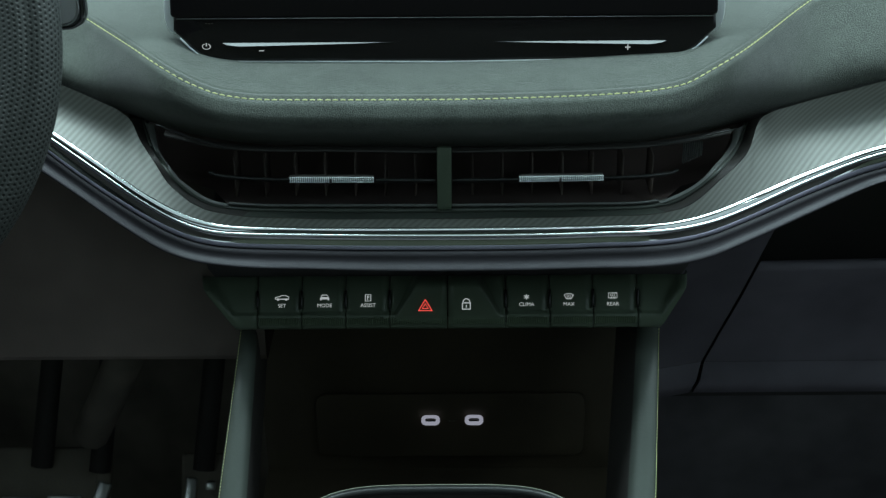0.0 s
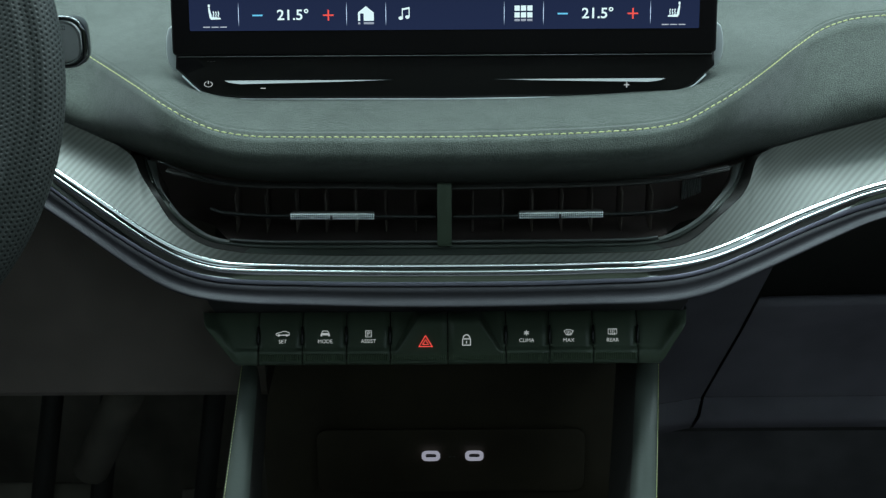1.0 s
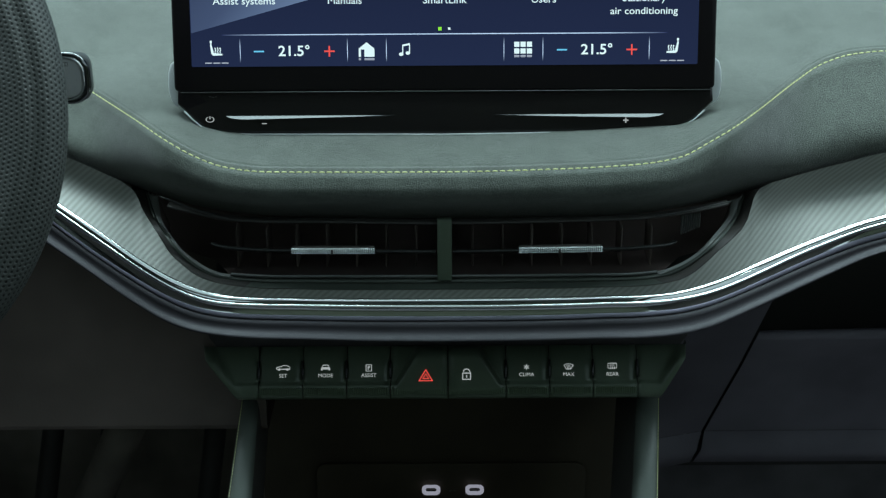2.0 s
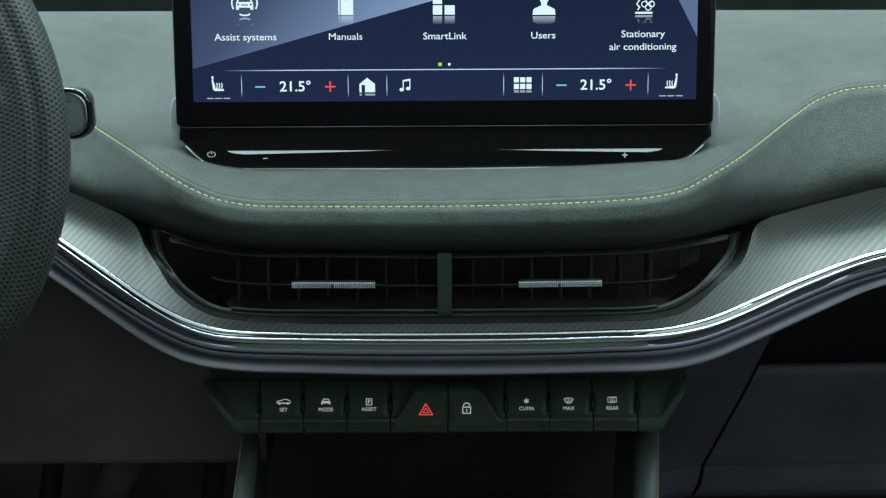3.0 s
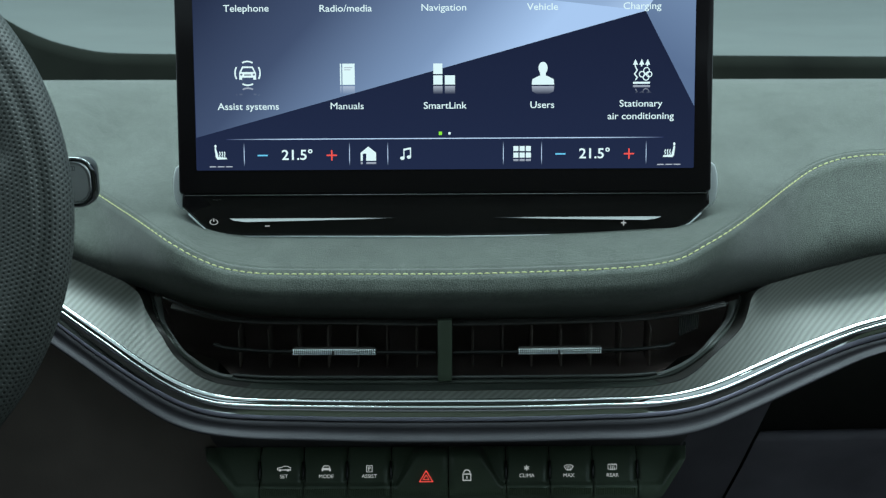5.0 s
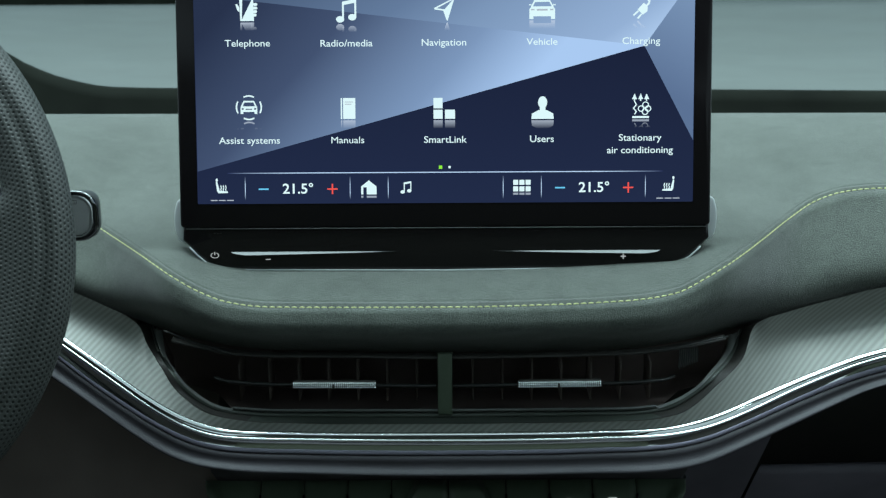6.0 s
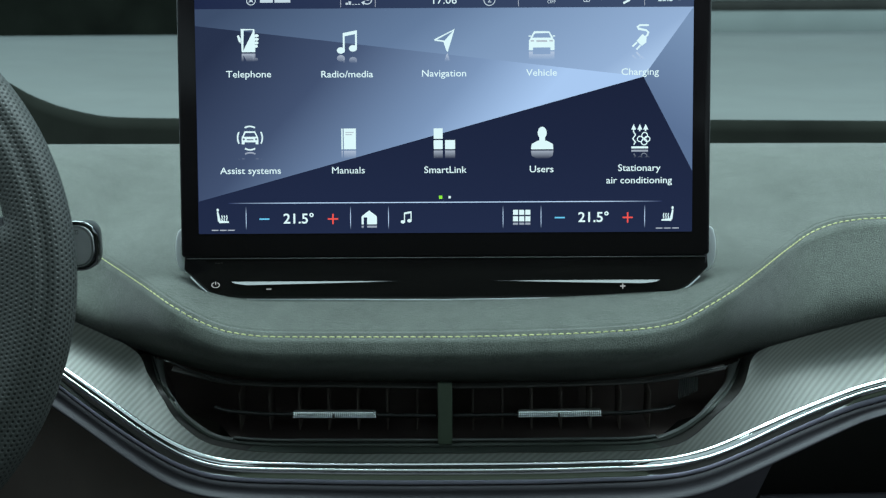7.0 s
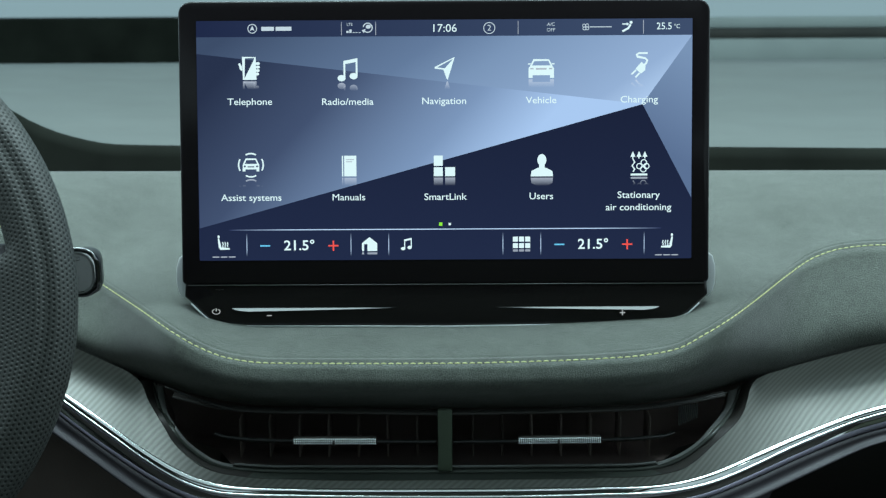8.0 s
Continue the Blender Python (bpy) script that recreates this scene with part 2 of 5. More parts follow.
def tube(path, radius, sides=10, closed=False):
    """A round bar along a path; radius may be one number or one for each point."""
    path = [Vector(p) for p in path]
    bm, rings = bmesh.new(), []
    n = len(path)
    for i, p in enumerate(path):
        a = path[(i - 1) % n] if closed or i else path[0]
        b = path[(i + 1) % n] if closed or i < n - 1 else path[-1]
        t = (b - a).normalized()
        side = t.cross(Vector((0, 0, 1)) if abs(t.z) < 0.95 else Vector((0, 1, 0))).normalized()
        up = side.cross(t)
        r = float(radius[i]) if isinstance(radius, (list, tuple, np.ndarray)) else radius
        rings.append([bm.verts.new(p + r * (math.cos(k) * side + math.sin(k) * up)) for k in [2 * math.pi * j / sides for j in range(sides)]])
    for a, b in list(zip(rings, rings[1:])) + ([(rings[-1], rings[0])] if closed else []):
        for j in range(sides):
            bm.faces.new((a[j], a[(j + 1) % sides], b[(j + 1) % sides], b[j]))
    if not closed:
        bm.faces.new(rings[0]), bm.faces.new(rings[-1])
    bmesh.ops.recalc_face_normals(bm, faces=bm.faces)
    return bm


def rbox(sx, sy, sz, r=0.002, seg=2, m=None):
    """A box with rounded edges, centred, put at m."""
    bm = bmesh.new()
    bmesh.ops.create_cube(bm, size=1.0, matrix=Matrix.Diagonal((sx, sy, sz, 1)))
    if r:
        bmesh.ops.bevel(bm, geom=bm.edges[:], offset=r, segments=seg, profile=0.5, affect="EDGES", clamp_overlap=True)
    if m is not None:
        bmesh.ops.transform(bm, matrix=m, verts=bm.verts)
    return bm


def plate(outline, depth, r=0.0, seg=3):
    """A plate of that outline (x, y), from z = -depth to 0, with its front edge rounded by r."""
    bm = bmesh.new()
    f = bm.faces.new([bm.verts.new((x, y, -depth)) for x, y in outline])
    bm.normal_update()
    if f.normal.z > 0:
        f.normal_flip()
    top = bmesh.ops.extrude_face_region(bm, geom=[f])
    bmesh.ops.translate(bm, vec=(0, 0, depth), verts=[v for v in top["geom"] if isinstance(v, bmesh.types.BMVert)])
    if r:
        edges = [e for e in bm.edges if all(abs(v.co.z) < 1e-7 for v in e.verts)]
        bmesh.ops.bevel(bm, geom=edges, offset=r, segments=seg, profile=0.5, affect="EDGES")
    bmesh.ops.recalc_face_normals(bm, faces=bm.faces)
    return bm


def round_rect(w, h, r, n=8, cx=0.0, cy=0.0):
    pts = []
    for k, (sx, sy) in enumerate(((1, 1), (-1, 1), (-1, -1), (1, -1))):
        for j in range(n + 1):
            a = math.pi / 2 * (k + j / n)
            pts.append((cx + sx * (w / 2 - r) + r * math.cos(a), cy + sy * (h / 2 - r) + r * math.sin(a)))
    return pts


def lettering(words, size, align="CENTER", squeeze=1.0, weight=0.0):
    """The words as a flat mesh in the x-y plane; size is the height of a capital."""
    c = bpy.data.curves.new("words", "FONT")
    c.body, c.size, c.align_x, c.align_y = words, size / 0.69, align, "CENTER"
    c.resolution_u, c.offset = 3, weight
    ob = bpy.data.objects.new("words", c)
    scene.collection.objects.link(ob)
    bpy.context.view_layer.update()
    mesh = bpy.data.meshes.new_from_object(ob.evaluated_get(bpy.context.evaluated_depsgraph_get()))
    bpy.data.objects.remove(ob)
    bpy.data.curves.remove(c)
    mesh.transform(Matrix.Diagonal((squeeze, 1, 1, 1)))
    return mesh


def drawing(*shapes):
    """A flat pictogram in millimetres. ("p", points) filled; ("s", width, points) a stroke; ("d", x, y, rx, ry) a disc;
    ("a", x, y, radius, width, from, to) an arc; ("r", x0, y0, x1, y1) a bar."""
    bm = bmesh.new()

    def face(pts):
        f = bm.faces.new([bm.verts.new((x / 1000, y / 1000, 0)) for x, y in pts])
        f.normal_update()
        if f.normal.z < 0:
            f.normal_flip()

    def stroke(w, pts):
        v = [Vector(p) for p in pts]
        L, R = [], []
        for i, p in enumerate(v):
            a, b = v[max(i - 1, 0)], v[min(i + 1, len(v) - 1)]
            t = (b - a).normalized()
            k = Vector((-t.y, t.x)) * w / 2
            if 0 < i < len(v) - 1:
                k /= max(0.5, k.normalized().dot(Vector((-(p - a).normalized().y, (p - a).normalized().x))))
            L.append(p + k), R.append(p - k)
        for i in range(len(v) - 1):
            face([L[i], R[i], R[i + 1], L[i + 1]])

    for s in shapes:
        if s[0] == "p":
            face(s[1])
        elif s[0] == "s":
            stroke(s[1], s[2])
        elif s[0] == "r":
            face([(s[1], s[2]), (s[3], s[2]), (s[3], s[4]), (s[1], s[4])])
        elif s[0] == "d":
            face([(s[1] + s[3] * math.cos(a), s[2] + s[4] * math.sin(a)) for a in [math.tau * j / 24 for j in range(24)]])
        elif s[0] == "a":
            k = max(6, int(abs(s[6] - s[5]) / 12))
            stroke(s[4], [(s[1] + s[3] * math.cos(radians(s[5] + (s[6] - s[5]) * j / k)), s[2] + s[3] * math.sin(radians(s[5] + (s[6] - s[5]) * j / k))) for j in range(k + 1)])
    bmesh.ops.triangulate(bm, faces=[f for f in bm.faces if len(f.verts) > 4])
    return bm


X = np.linspace(-0.70, 0.70, 351)

# ---------------------------------------------------------------- dashboard lines (x, height)
STITCH = [(-0.72, 0.7500), (-0.4521, 0.7588), (-0.2949, 0.7657), (-0.2560, 0.7579), (-0.2059, 0.7275), (-0.1806, 0.7133), (-0.1639, 0.7033), (-0.1472, 0.6953), (-0.1305, 0.6904), (-0.1073, 0.6884),
          (-0.0042, 0.6878), (0.0655, 0.6893), (0.1044, 0.6914), (0.1314, 0.6937), (0.1487, 0.6999), (0.1665, 0.7073), (0.1845, 0.7164), (0.2027, 0.7266), (0.2208, 0.7353),
          (0.2387, 0.7390), (0.2621, 0.7402), (0.4523, 0.7415), (0.72, 0.7420)]
PAD_LOW = [(-0.72, 0.7230), (-0.4646, 0.7200), (-0.36, 0.7120), (-0.2611, 0.6921), (-0.2348, 0.6823), (-0.2092, 0.6733), (-0.1815, 0.6650), (-0.1556, 0.6598), (-0.1249, 0.6567), (-0.0654, 0.6547), (-0.0041, 0.6536),
          (0.0665, 0.6541), (0.1162, 0.6560), (0.1512, 0.6574), (0.1811, 0.6579), (0.2079, 0.6600), (0.2455, 0.6645), (0.2690, 0.6699), (0.36, 0.6860), (0.4645, 0.6980), (0.72, 0.7040)]
CARBON_TOP = [(-0.7200, 0.7240), (-0.4600, 0.7210), (-0.3600, 0.7130), (-0.2571, 0.6934), (-0.2308, 0.6862), (-0.2057, 0.6772), (-0.1920, 0.6722), (-0.1866, 0.6692), (-0.1845, 0.6654), (-0.1831, 0.6609),
              (-0.1791, 0.6534), (-0.1735, 0.6440), (-0.1682, 0.6344), (-0.1616, 0.6279), (-0.1515, 0.6211), (-0.1429, 0.6182), (-0.1343, 0.6171), (-0.1172, 0.6162), (-0.1003, 0.6159), (-0.0668, 0.6149),
              (-0.0166, 0.6148), (0.0169, 0.6148), (0.0336, 0.6151), (0.0671, 0.6152), (0.1005, 0.6160), (0.1175, 0.6159), (0.1350, 0.6168), (0.1439, 0.6195), (0.1527, 0.6251), (0.1616, 0.6316),
              (0.1705, 0.6376), (0.1775, 0.6455), (0.1796, 0.6523), (0.1812, 0.6590), (0.1850, 0.6632), (0.2040, 0.6648), (0.2412, 0.6690), (0.2645, 0.6742), (0.3600, 0.6890), (0.4600, 0.7000),
              (0.7200, 0.7060)]
CHROME_TOP = [(-0.7200, 0.7109), (-0.4700, 0.7069), (-0.3600, 0.7009), (-0.3000, 0.6939), (-0.2571, 0.6784), (-0.2355, 0.6623), (-0.2189, 0.6512), (-0.2020, 0.6403), (-0.1850, 0.6297), (-0.1678, 0.6211),
              (-0.1592, 0.6178), (-0.1506, 0.6155), (-0.1420, 0.6138), (-0.1334, 0.6132), (-0.1163, 0.6137), (-0.0996, 0.6136), (-0.0830, 0.6131), (-0.0664, 0.6128), (-0.0166, 0.6125), (0.0167, 0.6125),
              (0.0333, 0.6126), (0.0665, 0.6129), (0.0996, 0.6138), (0.1165, 0.6134), (0.1340, 0.6127), (0.1520, 0.6135), (0.1705, 0.6161), (0.1895, 0.6199), (0.2087, 0.6236), (0.2277, 0.6275),
              (0.2460, 0.6325), (0.2633, 0.6379), (0.3600, 0.6609), (0.4700, 0.6769), (0.7200, 0.6869)]
CHROME_FOLD = [(-0.7200, 0.7069), (-0.4700, 0.7029), (-0.3600, 0.6969), (-0.3000, 0.6899), (-0.2571, 0.6744), (-0.2354, 0.6584), (-0.2189, 0.6470), (-0.2020, 0.6361), (-0.1850, 0.6255), (-0.1678, 0.6169),
               (-0.1592, 0.6134), (-0.1506, 0.6111), (-0.1420, 0.6097), (-0.1333, 0.6096), (-0.1163, 0.6101), (-0.0995, 0.6101), (-0.0829, 0.6097), (-0.0664, 0.6094), (-0.0166, 0.6089), (0.0166, 0.6088),
               (0.0332, 0.6089), (0.0664, 0.6093), (0.0996, 0.6102), (0.1164, 0.6100), (0.1303, 0.6092), (0.1519, 0.6091), (0.1705, 0.6111), (0.1895, 0.6144), (0.2086, 0.6188), (0.2276, 0.6231),
               (0.2459, 0.6283), (0.2632, 0.6339), (0.3600, 0.6567), (0.4700, 0.6727), (0.7200, 0.6827)]
SATIN_TOP = [(-0.7200, 0.6984), (-0.4700, 0.6944), (-0.3600, 0.6884), (-0.3000, 0.6814), (-0.2571, 0.6659), (-0.2363, 0.6500), (-0.2199, 0.6377), (-0.2029, 0.6273), (-0.1857, 0.6178), (-0.1684, 0.6099),
             (-0.1597, 0.6071), (-0.1511, 0.6049), (-0.1337, 0.6036), (-0.1166, 0.6040), (-0.0998, 0.6039), (-0.0666, 0.6029), (-0.0166, 0.6024), (0.0167, 0.6024), (0.0333, 0.6025), (0.0666, 0.6030),
             (0.0998, 0.6041), (0.1167, 0.6041), (0.1342, 0.6031), (0.1523, 0.6034), (0.1710, 0.6057), (0.1900, 0.6088), (0.2092, 0.6128), (0.2282, 0.6173), (0.2465, 0.6227), (0.2638, 0.6282),
             (0.3600, 0.6512), (0.4700, 0.6672), (0.7200, 0.6772)]
CHROME_LOW = [(-0.7200, 0.6970), (-0.4700, 0.6930), (-0.3600, 0.6870), (-0.3000, 0.6800), (-0.2571, 0.6645), (-0.2362, 0.6486), (-0.2198, 0.6361), (-0.2028, 0.6253), (-0.1857, 0.6156), (-0.1684, 0.6076),
              (-0.1597, 0.6047), (-0.1511, 0.6026), (-0.1337, 0.6015), (-0.1166, 0.6019), (-0.0998, 0.6018), (-0.0666, 0.6008), (-0.0166, 0.6003), (0.0166, 0.6003), (0.0333, 0.6004), (0.0666, 0.6009),
              (0.0998, 0.6020), (0.1167, 0.6020), (0.1342, 0.6010), (0.1523, 0.6013), (0.1709, 0.6036), (0.1900, 0.6064), (0.2092, 0.6104), (0.2282, 0.6147), (0.2465, 0.6197), (0.2638, 0.6252),
              (0.3600, 0.6482), (0.4700, 0.6642), (0.7200, 0.6742)]
LIP_LOW = [(-0.7200, 0.6880), (-0.4700, 0.6835), (-0.3600, 0.6770), (-0.3000, 0.6700), (-0.2607, 0.6530), (-0.2366, 0.6363), (-0.2199, 0.6255), (-0.2030, 0.6141), (-0.1859, 0.6039), (-0.1686, 0.5956),
           (-0.1512, 0.5922), (-0.1338, 0.5917), (-0.0999, 0.5915), (-0.0667, 0.5904), (-0.0334, 0.5894), (-0.0001, 0.5892), (0.0332, 0.5894), (0.0998, 0.5905), (0.1167, 0.5902), (0.1342, 0.5891),
           (0.1524, 0.5893), (0.1710, 0.5922), (0.1901, 0.5953), (0.2093, 0.5992), (0.2282, 0.6042), (0.2464, 0.6107), (0.2635, 0.6181), (0.3600, 0.6390), (0.4700, 0.6550), (0.7200, 0.6650)]
BEZEL_OUT = [(-0.1853, 0.6735), (-0.1845, 0.6654), (-0.1831, 0.6609), (-0.1791, 0.6534), (-0.1735, 0.6440), (-0.1682, 0.6344), (-0.1616, 0.6279), (-0.1515, 0.6211), (-0.1429, 0.6182), (-0.1343, 0.6171),
             (-0.1172, 0.6162), (-0.1003, 0.6159), (-0.0668, 0.6149), (-0.0166, 0.6148), (0.0169, 0.6148), (0.0336, 0.6151), (0.0671, 0.6152), (0.1005, 0.6160), (0.1175, 0.6159), (0.1350, 0.6168),
             (0.1439, 0.6195), (0.1527, 0.6251), (0.1616, 0.6316), (0.1705, 0.6376), (0.1775, 0.6455), (0.1796, 0.6523), (0.1812, 0.6600), (0.1830, 0.6660)]
BEZEL_IN = [(-0.1735, 0.6665), (-0.1729, 0.6580), (-0.1723, 0.6522), (-0.1706, 0.6477), (-0.1658, 0.6403), (-0.1610, 0.6339), (-0.1553, 0.6295), (-0.1495, 0.6257), (-0.1434, 0.6228), (-0.1348, 0.6211), (-0.0670, 0.6207), (-0.0052, 0.6204), (0.0673, 0.6207), (0.1214, 0.6212), (0.1354, 0.6242), (0.1425, 0.6270), (0.1495, 0.6310), (0.1565, 0.6376), (0.1635, 0.6445), (0.1669, 0.6496), (0.1676, 0.6542), (0.1680, 0.6588)]
RAIL_TOP = [(-0.1653, 0.6597), (-0.1312, 0.6557), (-0.0651, 0.6549), (-0.0041, 0.6538), (0.0662, 0.6547), (0.1206, 0.6561), (0.1652, 0.6561)]
BLADE = [(-0.1422, 0.6399), (-0.1355, 0.6384), (-0.1253, 0.6381), (-0.0656, 0.6373), (-0.0042, 0.6365), (0.0665, 0.6371), (0.1213, 0.638), (0.1283, 0.6378), (0.1334, 0.6392)]


# ---------------------------------------------------------------- dashboard
dashboard = thing("dashboard", (0, 0.95, 0.0), "grey-green suede dashboard with lime stitching and silver woven trim", "dashboard")


def deeper(p, d):
    """Points of a line across the dashboard set back by d along the camera's sight lines, so that they look unmoved."""
    return p + (p - (0.0, -0.01, 0.972)) * (d / p[:, 1])[:, None]


def stitch_line(x):
    """The seam; towards both ends it lies a little further back."""
    ends = smoothstep((np.abs(x + 0.001) - 0.160) / 0.06)
    return deeper(along(STITCH, 0.776, x), 0.066 * ends)


def pad_rows():
    """The suede pad from its far edge over the crown and down to its tucked lower edge."""
    st, lo = stitch_line(X), along(PAD_LOW, 0.790, X)
    mid = 1 - smoothstep((np.abs(X + 0.003) - 0.12) / 0.11)
    ends = smoothstep((np.abs(X + 0.001) - 0.160) / 0.06)
    far = np.stack([X, np.full_like(X, 1.10), 0.7300 - 0.004 * (X + 0.2) - 0.022 * smoothstep((-X - 0.345) / 0.10)], 1)
    near = st + np.stack([0 * X, 0.036 + 0 * X, 0.0030 + 0.0068 * mid], 1)
    rows = [far + (0, 0.012, -0.02), far + (0, 0.008, -0.005), far]
    for k in (0.85, 0.6, 0.35, 0.15):
        p = near * (1 - k) + far * k
        p[:, 2] += 0.006 * math.sin(math.pi * k)
        rows.append(p)
    rows += [near, st * 0.55 + near * 0.45 + (0, -0.0015, 0.0016), st + (0, 0.0076, 0.0024), st + (0, 0.0062, 0.0023), st + (0, 0.0054, 0.0012), st + (0, 0.0046, 0.0019), st + (0, 0.0026, 0.0014), st + (0, 0.0013, -0.0006), st + (0, -0.0002, -0.0013), st + (0, -0.0018, 0.0004)]
    for k, out in ((0.08, -0.0044), (0.2, -0.0084), (0.33, -0.0112), (0.44, -0.0118), (0.55, -0.0108), (0.66, -0.0082), (0.78, -0.0046), (0.90, -0.0010)):
        p = st * (1 - k) + lo * k
        side_out = -0.0145 * (k / 0.62) ** 0.88 if k < 0.62 else -0.0145 * (1 - ((k - 0.62) / 0.38) ** 2)
        p[:, 1] += out * (1 - ends) + side_out * ends
        rows.append(deeper(p, 0.030 * max(0.0, (k - 0.40) / 0.60) ** 1.25 * (1 - ends) + 0.012 * k * ends))
    lo = deeper(lo, 0.030 * (1 - ends) + 0.012 * ends)
    rows += [lo, lo + (0, 0.02, 0.004)]
    return rows


pad = part("pad", grid(pad_rows()), SUEDE, dashboard, "grey-green suede pad")


def trim_rows():
    """The woven panel: upright under the vents; towards both ends it leans back and turns upright again below the pad."""
    top = run_along(CARBON_TOP, 0.774, 700)
    x = top[:, 0]
    left = smoothstep((-x - 0.10) / 0.05)
    lean = (0.74 + 0.05 * left) * smoothstep((np.abs(x + 0.001) - 0.110) / (0.12 - 0.04 * left))
    under = smoothstep((np.abs(x + 0.002) - 0.176) / 0.020)
    bot = flowing(CHROME_TOP, 0.7672, x) + (0, 0, 0.0002)
    top = deeper(top, -0.0068 + 0 * x)
    top[:, 2] += 0.003 * under
    rows = []
    for k in (0.0, 0.004, *np.linspace(0.03, 1, 24)):
        p = top * (1 - k) + bot * k
        turn = (0.025 - 0.009 * left) * np.maximum(0.0, 1 - (top - p)[:, 2] / 0.024) ** 2 * under
        rows.append(deeper(p, lean * ((p - bot)[:, 2] - turn)))
    return rows


trim = trim_rows()
part("woven_trim", grid(trim), CARBON, dashboard, "silver-grey woven trim panel")
part("trim_back", grid([trim[0], trim[0] + (0, 0.010, -0.008)]), DARK, dashboard, "black returned edge")


XF = np.linspace(-0.60, 0.60, 601)
# polished strip: how far it stands out along the fall of its upper face, which turns from looking up to looking ahead
FALL = (0.0, 0.03, 0.08, 0.15, 0.25, 0.40, 0.60, 0.74, 0.84)
STAND = (0.0, 0.141, 0.248, 0.338, 0.428, 0.528, 0.626, 0.680, 0.720)
STAND_LEFT = (0.0, 0.048, 0.128, 0.240, 0.395, 0.560, 0.660, 0.695, 0.725)


def chrome_rows():
    """Upper face, which becomes a sloping shelf on the passenger's side, a narrow groove, a fine ridge, and a lower face that is slightly hollow."""
    top, fold, low = flowing(CHROME_TOP, 0.7668, XF), flowing(CHROME_FOLD, 0.7640, XF), flowing(SATIN_TOP, 0.7640, XF)
    rows = [top + (0, 0.004, -0.001), top + (0, 0.0010, 0.0001)]
    left, right = smoothstep((-XF - 0.105) / 0.04), smoothstep((XF - 0.105) / 0.04)[:, None]
    # slope fitted so that the camera sees the overhead softbox in the shelf
    slope = 0.0051 + 0.0012 * np.exp(-((XF - 0.187) / 0.03) ** 2)
    fall = deeper(fold, 0.0028) - top
    even = np.exp(-np.linspace(-2, 2, 41) ** 2 / 2)
    fall[20:-20, 2] = np.convolve(fall[:, 2], even / even.sum(), "valid")
    cap = 0.23 + 0.26 * smoothstep((XF - 0.15) / 0.08)
    for v, s, a in zip(FALL, STAND, STAND_LEFT):
        rest = top * (1 - v) + fold * v + np.stack([0 * XF, -0.0037 * (s + (a - s) * left - 0.753 * v), 0 * XF], 1)
        shelf = deeper(top + fall * v, 0.012 * np.maximum(0.0, v - cap - 0.04) - slope * np.minimum(v, cap))
        rows.append(rest * (1 - right) + shelf * right)
    rows += [fold + d for d in ((0, 0.0004, 0.0006), (0, 0.0002, 0.0005), (0, -0.0002, 0.00025), (0, -0.0005, 0.0), (0, -0.0007, -0.0003), (0, -0.0007, -0.0007), (0, -0.0005, -0.0013))]
    for k in np.linspace(0.22, 1.04, 9):
        rows.append(fold * (1 - k) + low * k + (0, -0.0004 + 0.0007 * math.sin(math.pi * k), 0))
    return rows


part("chrome_strip", grid(chrome_rows()), CHROME, dashboard, "polished chrome strip with a fine ridge")
satin_top, satin_low = flowing(SATIN_TOP, 0.7640, XF), flowing(CHROME_LOW, 0.7630, XF)
part("satin_bead", grid([satin_top + (0, 0.002, 0), satin_top + (0, -0.0004, 0.0), satin_top + (0, -0.0005, -0.0002), satin_low + (0, -0.0010, 0.0003), satin_low + (0, -0.0006, -0.0001), satin_low + (0, 0.004, -0.0003)]),
     SATIN, dashboard, "satin lavender-grey metal bead")


def lip_rows():
    a, b = flowing(CHROME_LOW, 0.764, X) - (0, 0, 0.0007), flowing(LIP_LOW, 0.763, X)
    rows = [a + (0, 0.006, 0.001)]
    for k, out in ((0.05, -0.0035), (0.3, -0.0034), (0.48, -0.0036), (0.60, -0.0043), (0.70, -0.0057), (0.79, -0.0074), (0.88, -0.0083), (0.95, -0.0079), (1.0, -0.0052)):
        rows.append(a * (1 - k) + b * k + (0, out, 0))
    rows += [b + (0, 0.008, -0.0025), b + (0, 0.022, -0.003), b + (0, 0.05, 0.0)]
    return rows


part("soft_lip", grid(lip_rows()), SOFT, dashboard, "soft grained dark lip")


def stitches(step, x0, x1, lift=(0, -0.0006, 0.0004)):
    """Single stitches laid end to end along a seam."""
    xs = np.linspace(x0, x1, 900)
    p = stitch_line(xs) + lift
    s = np.concatenate([[0], np.cumsum(np.linalg.norm(np.diff(p, axis=0), axis=1))])
    mesh = finish(tube([(-0.5, 0, 0), (-0.35, 0, 0.05), (0, 0, 0.10), (0.35, 0, 0.05), (0.5, 0, 0)], [0.03, 0.11, 0.13, 0.11, 0.03], 6), THREAD)
    for d in np.arange(step / 2, s[-1], step):
        a, b = [Vector([np.interp(d + e, s, p[:, i]) for i in range(3)]) for e in (-step * 0.4, step * 0.4)]
        q = (b - a).to_track_quat("X", "Z").to_matrix().to_4x4()
        L = (b - a).length
        part("stitch", mesh, None, pad, m=Matrix.Translation((a + b) / 2) @ q @ Matrix.Diagonal((L * 0.98, 0.0033, 0.0033, 1)))


stitches(0.0043, -0.36, 0.36)

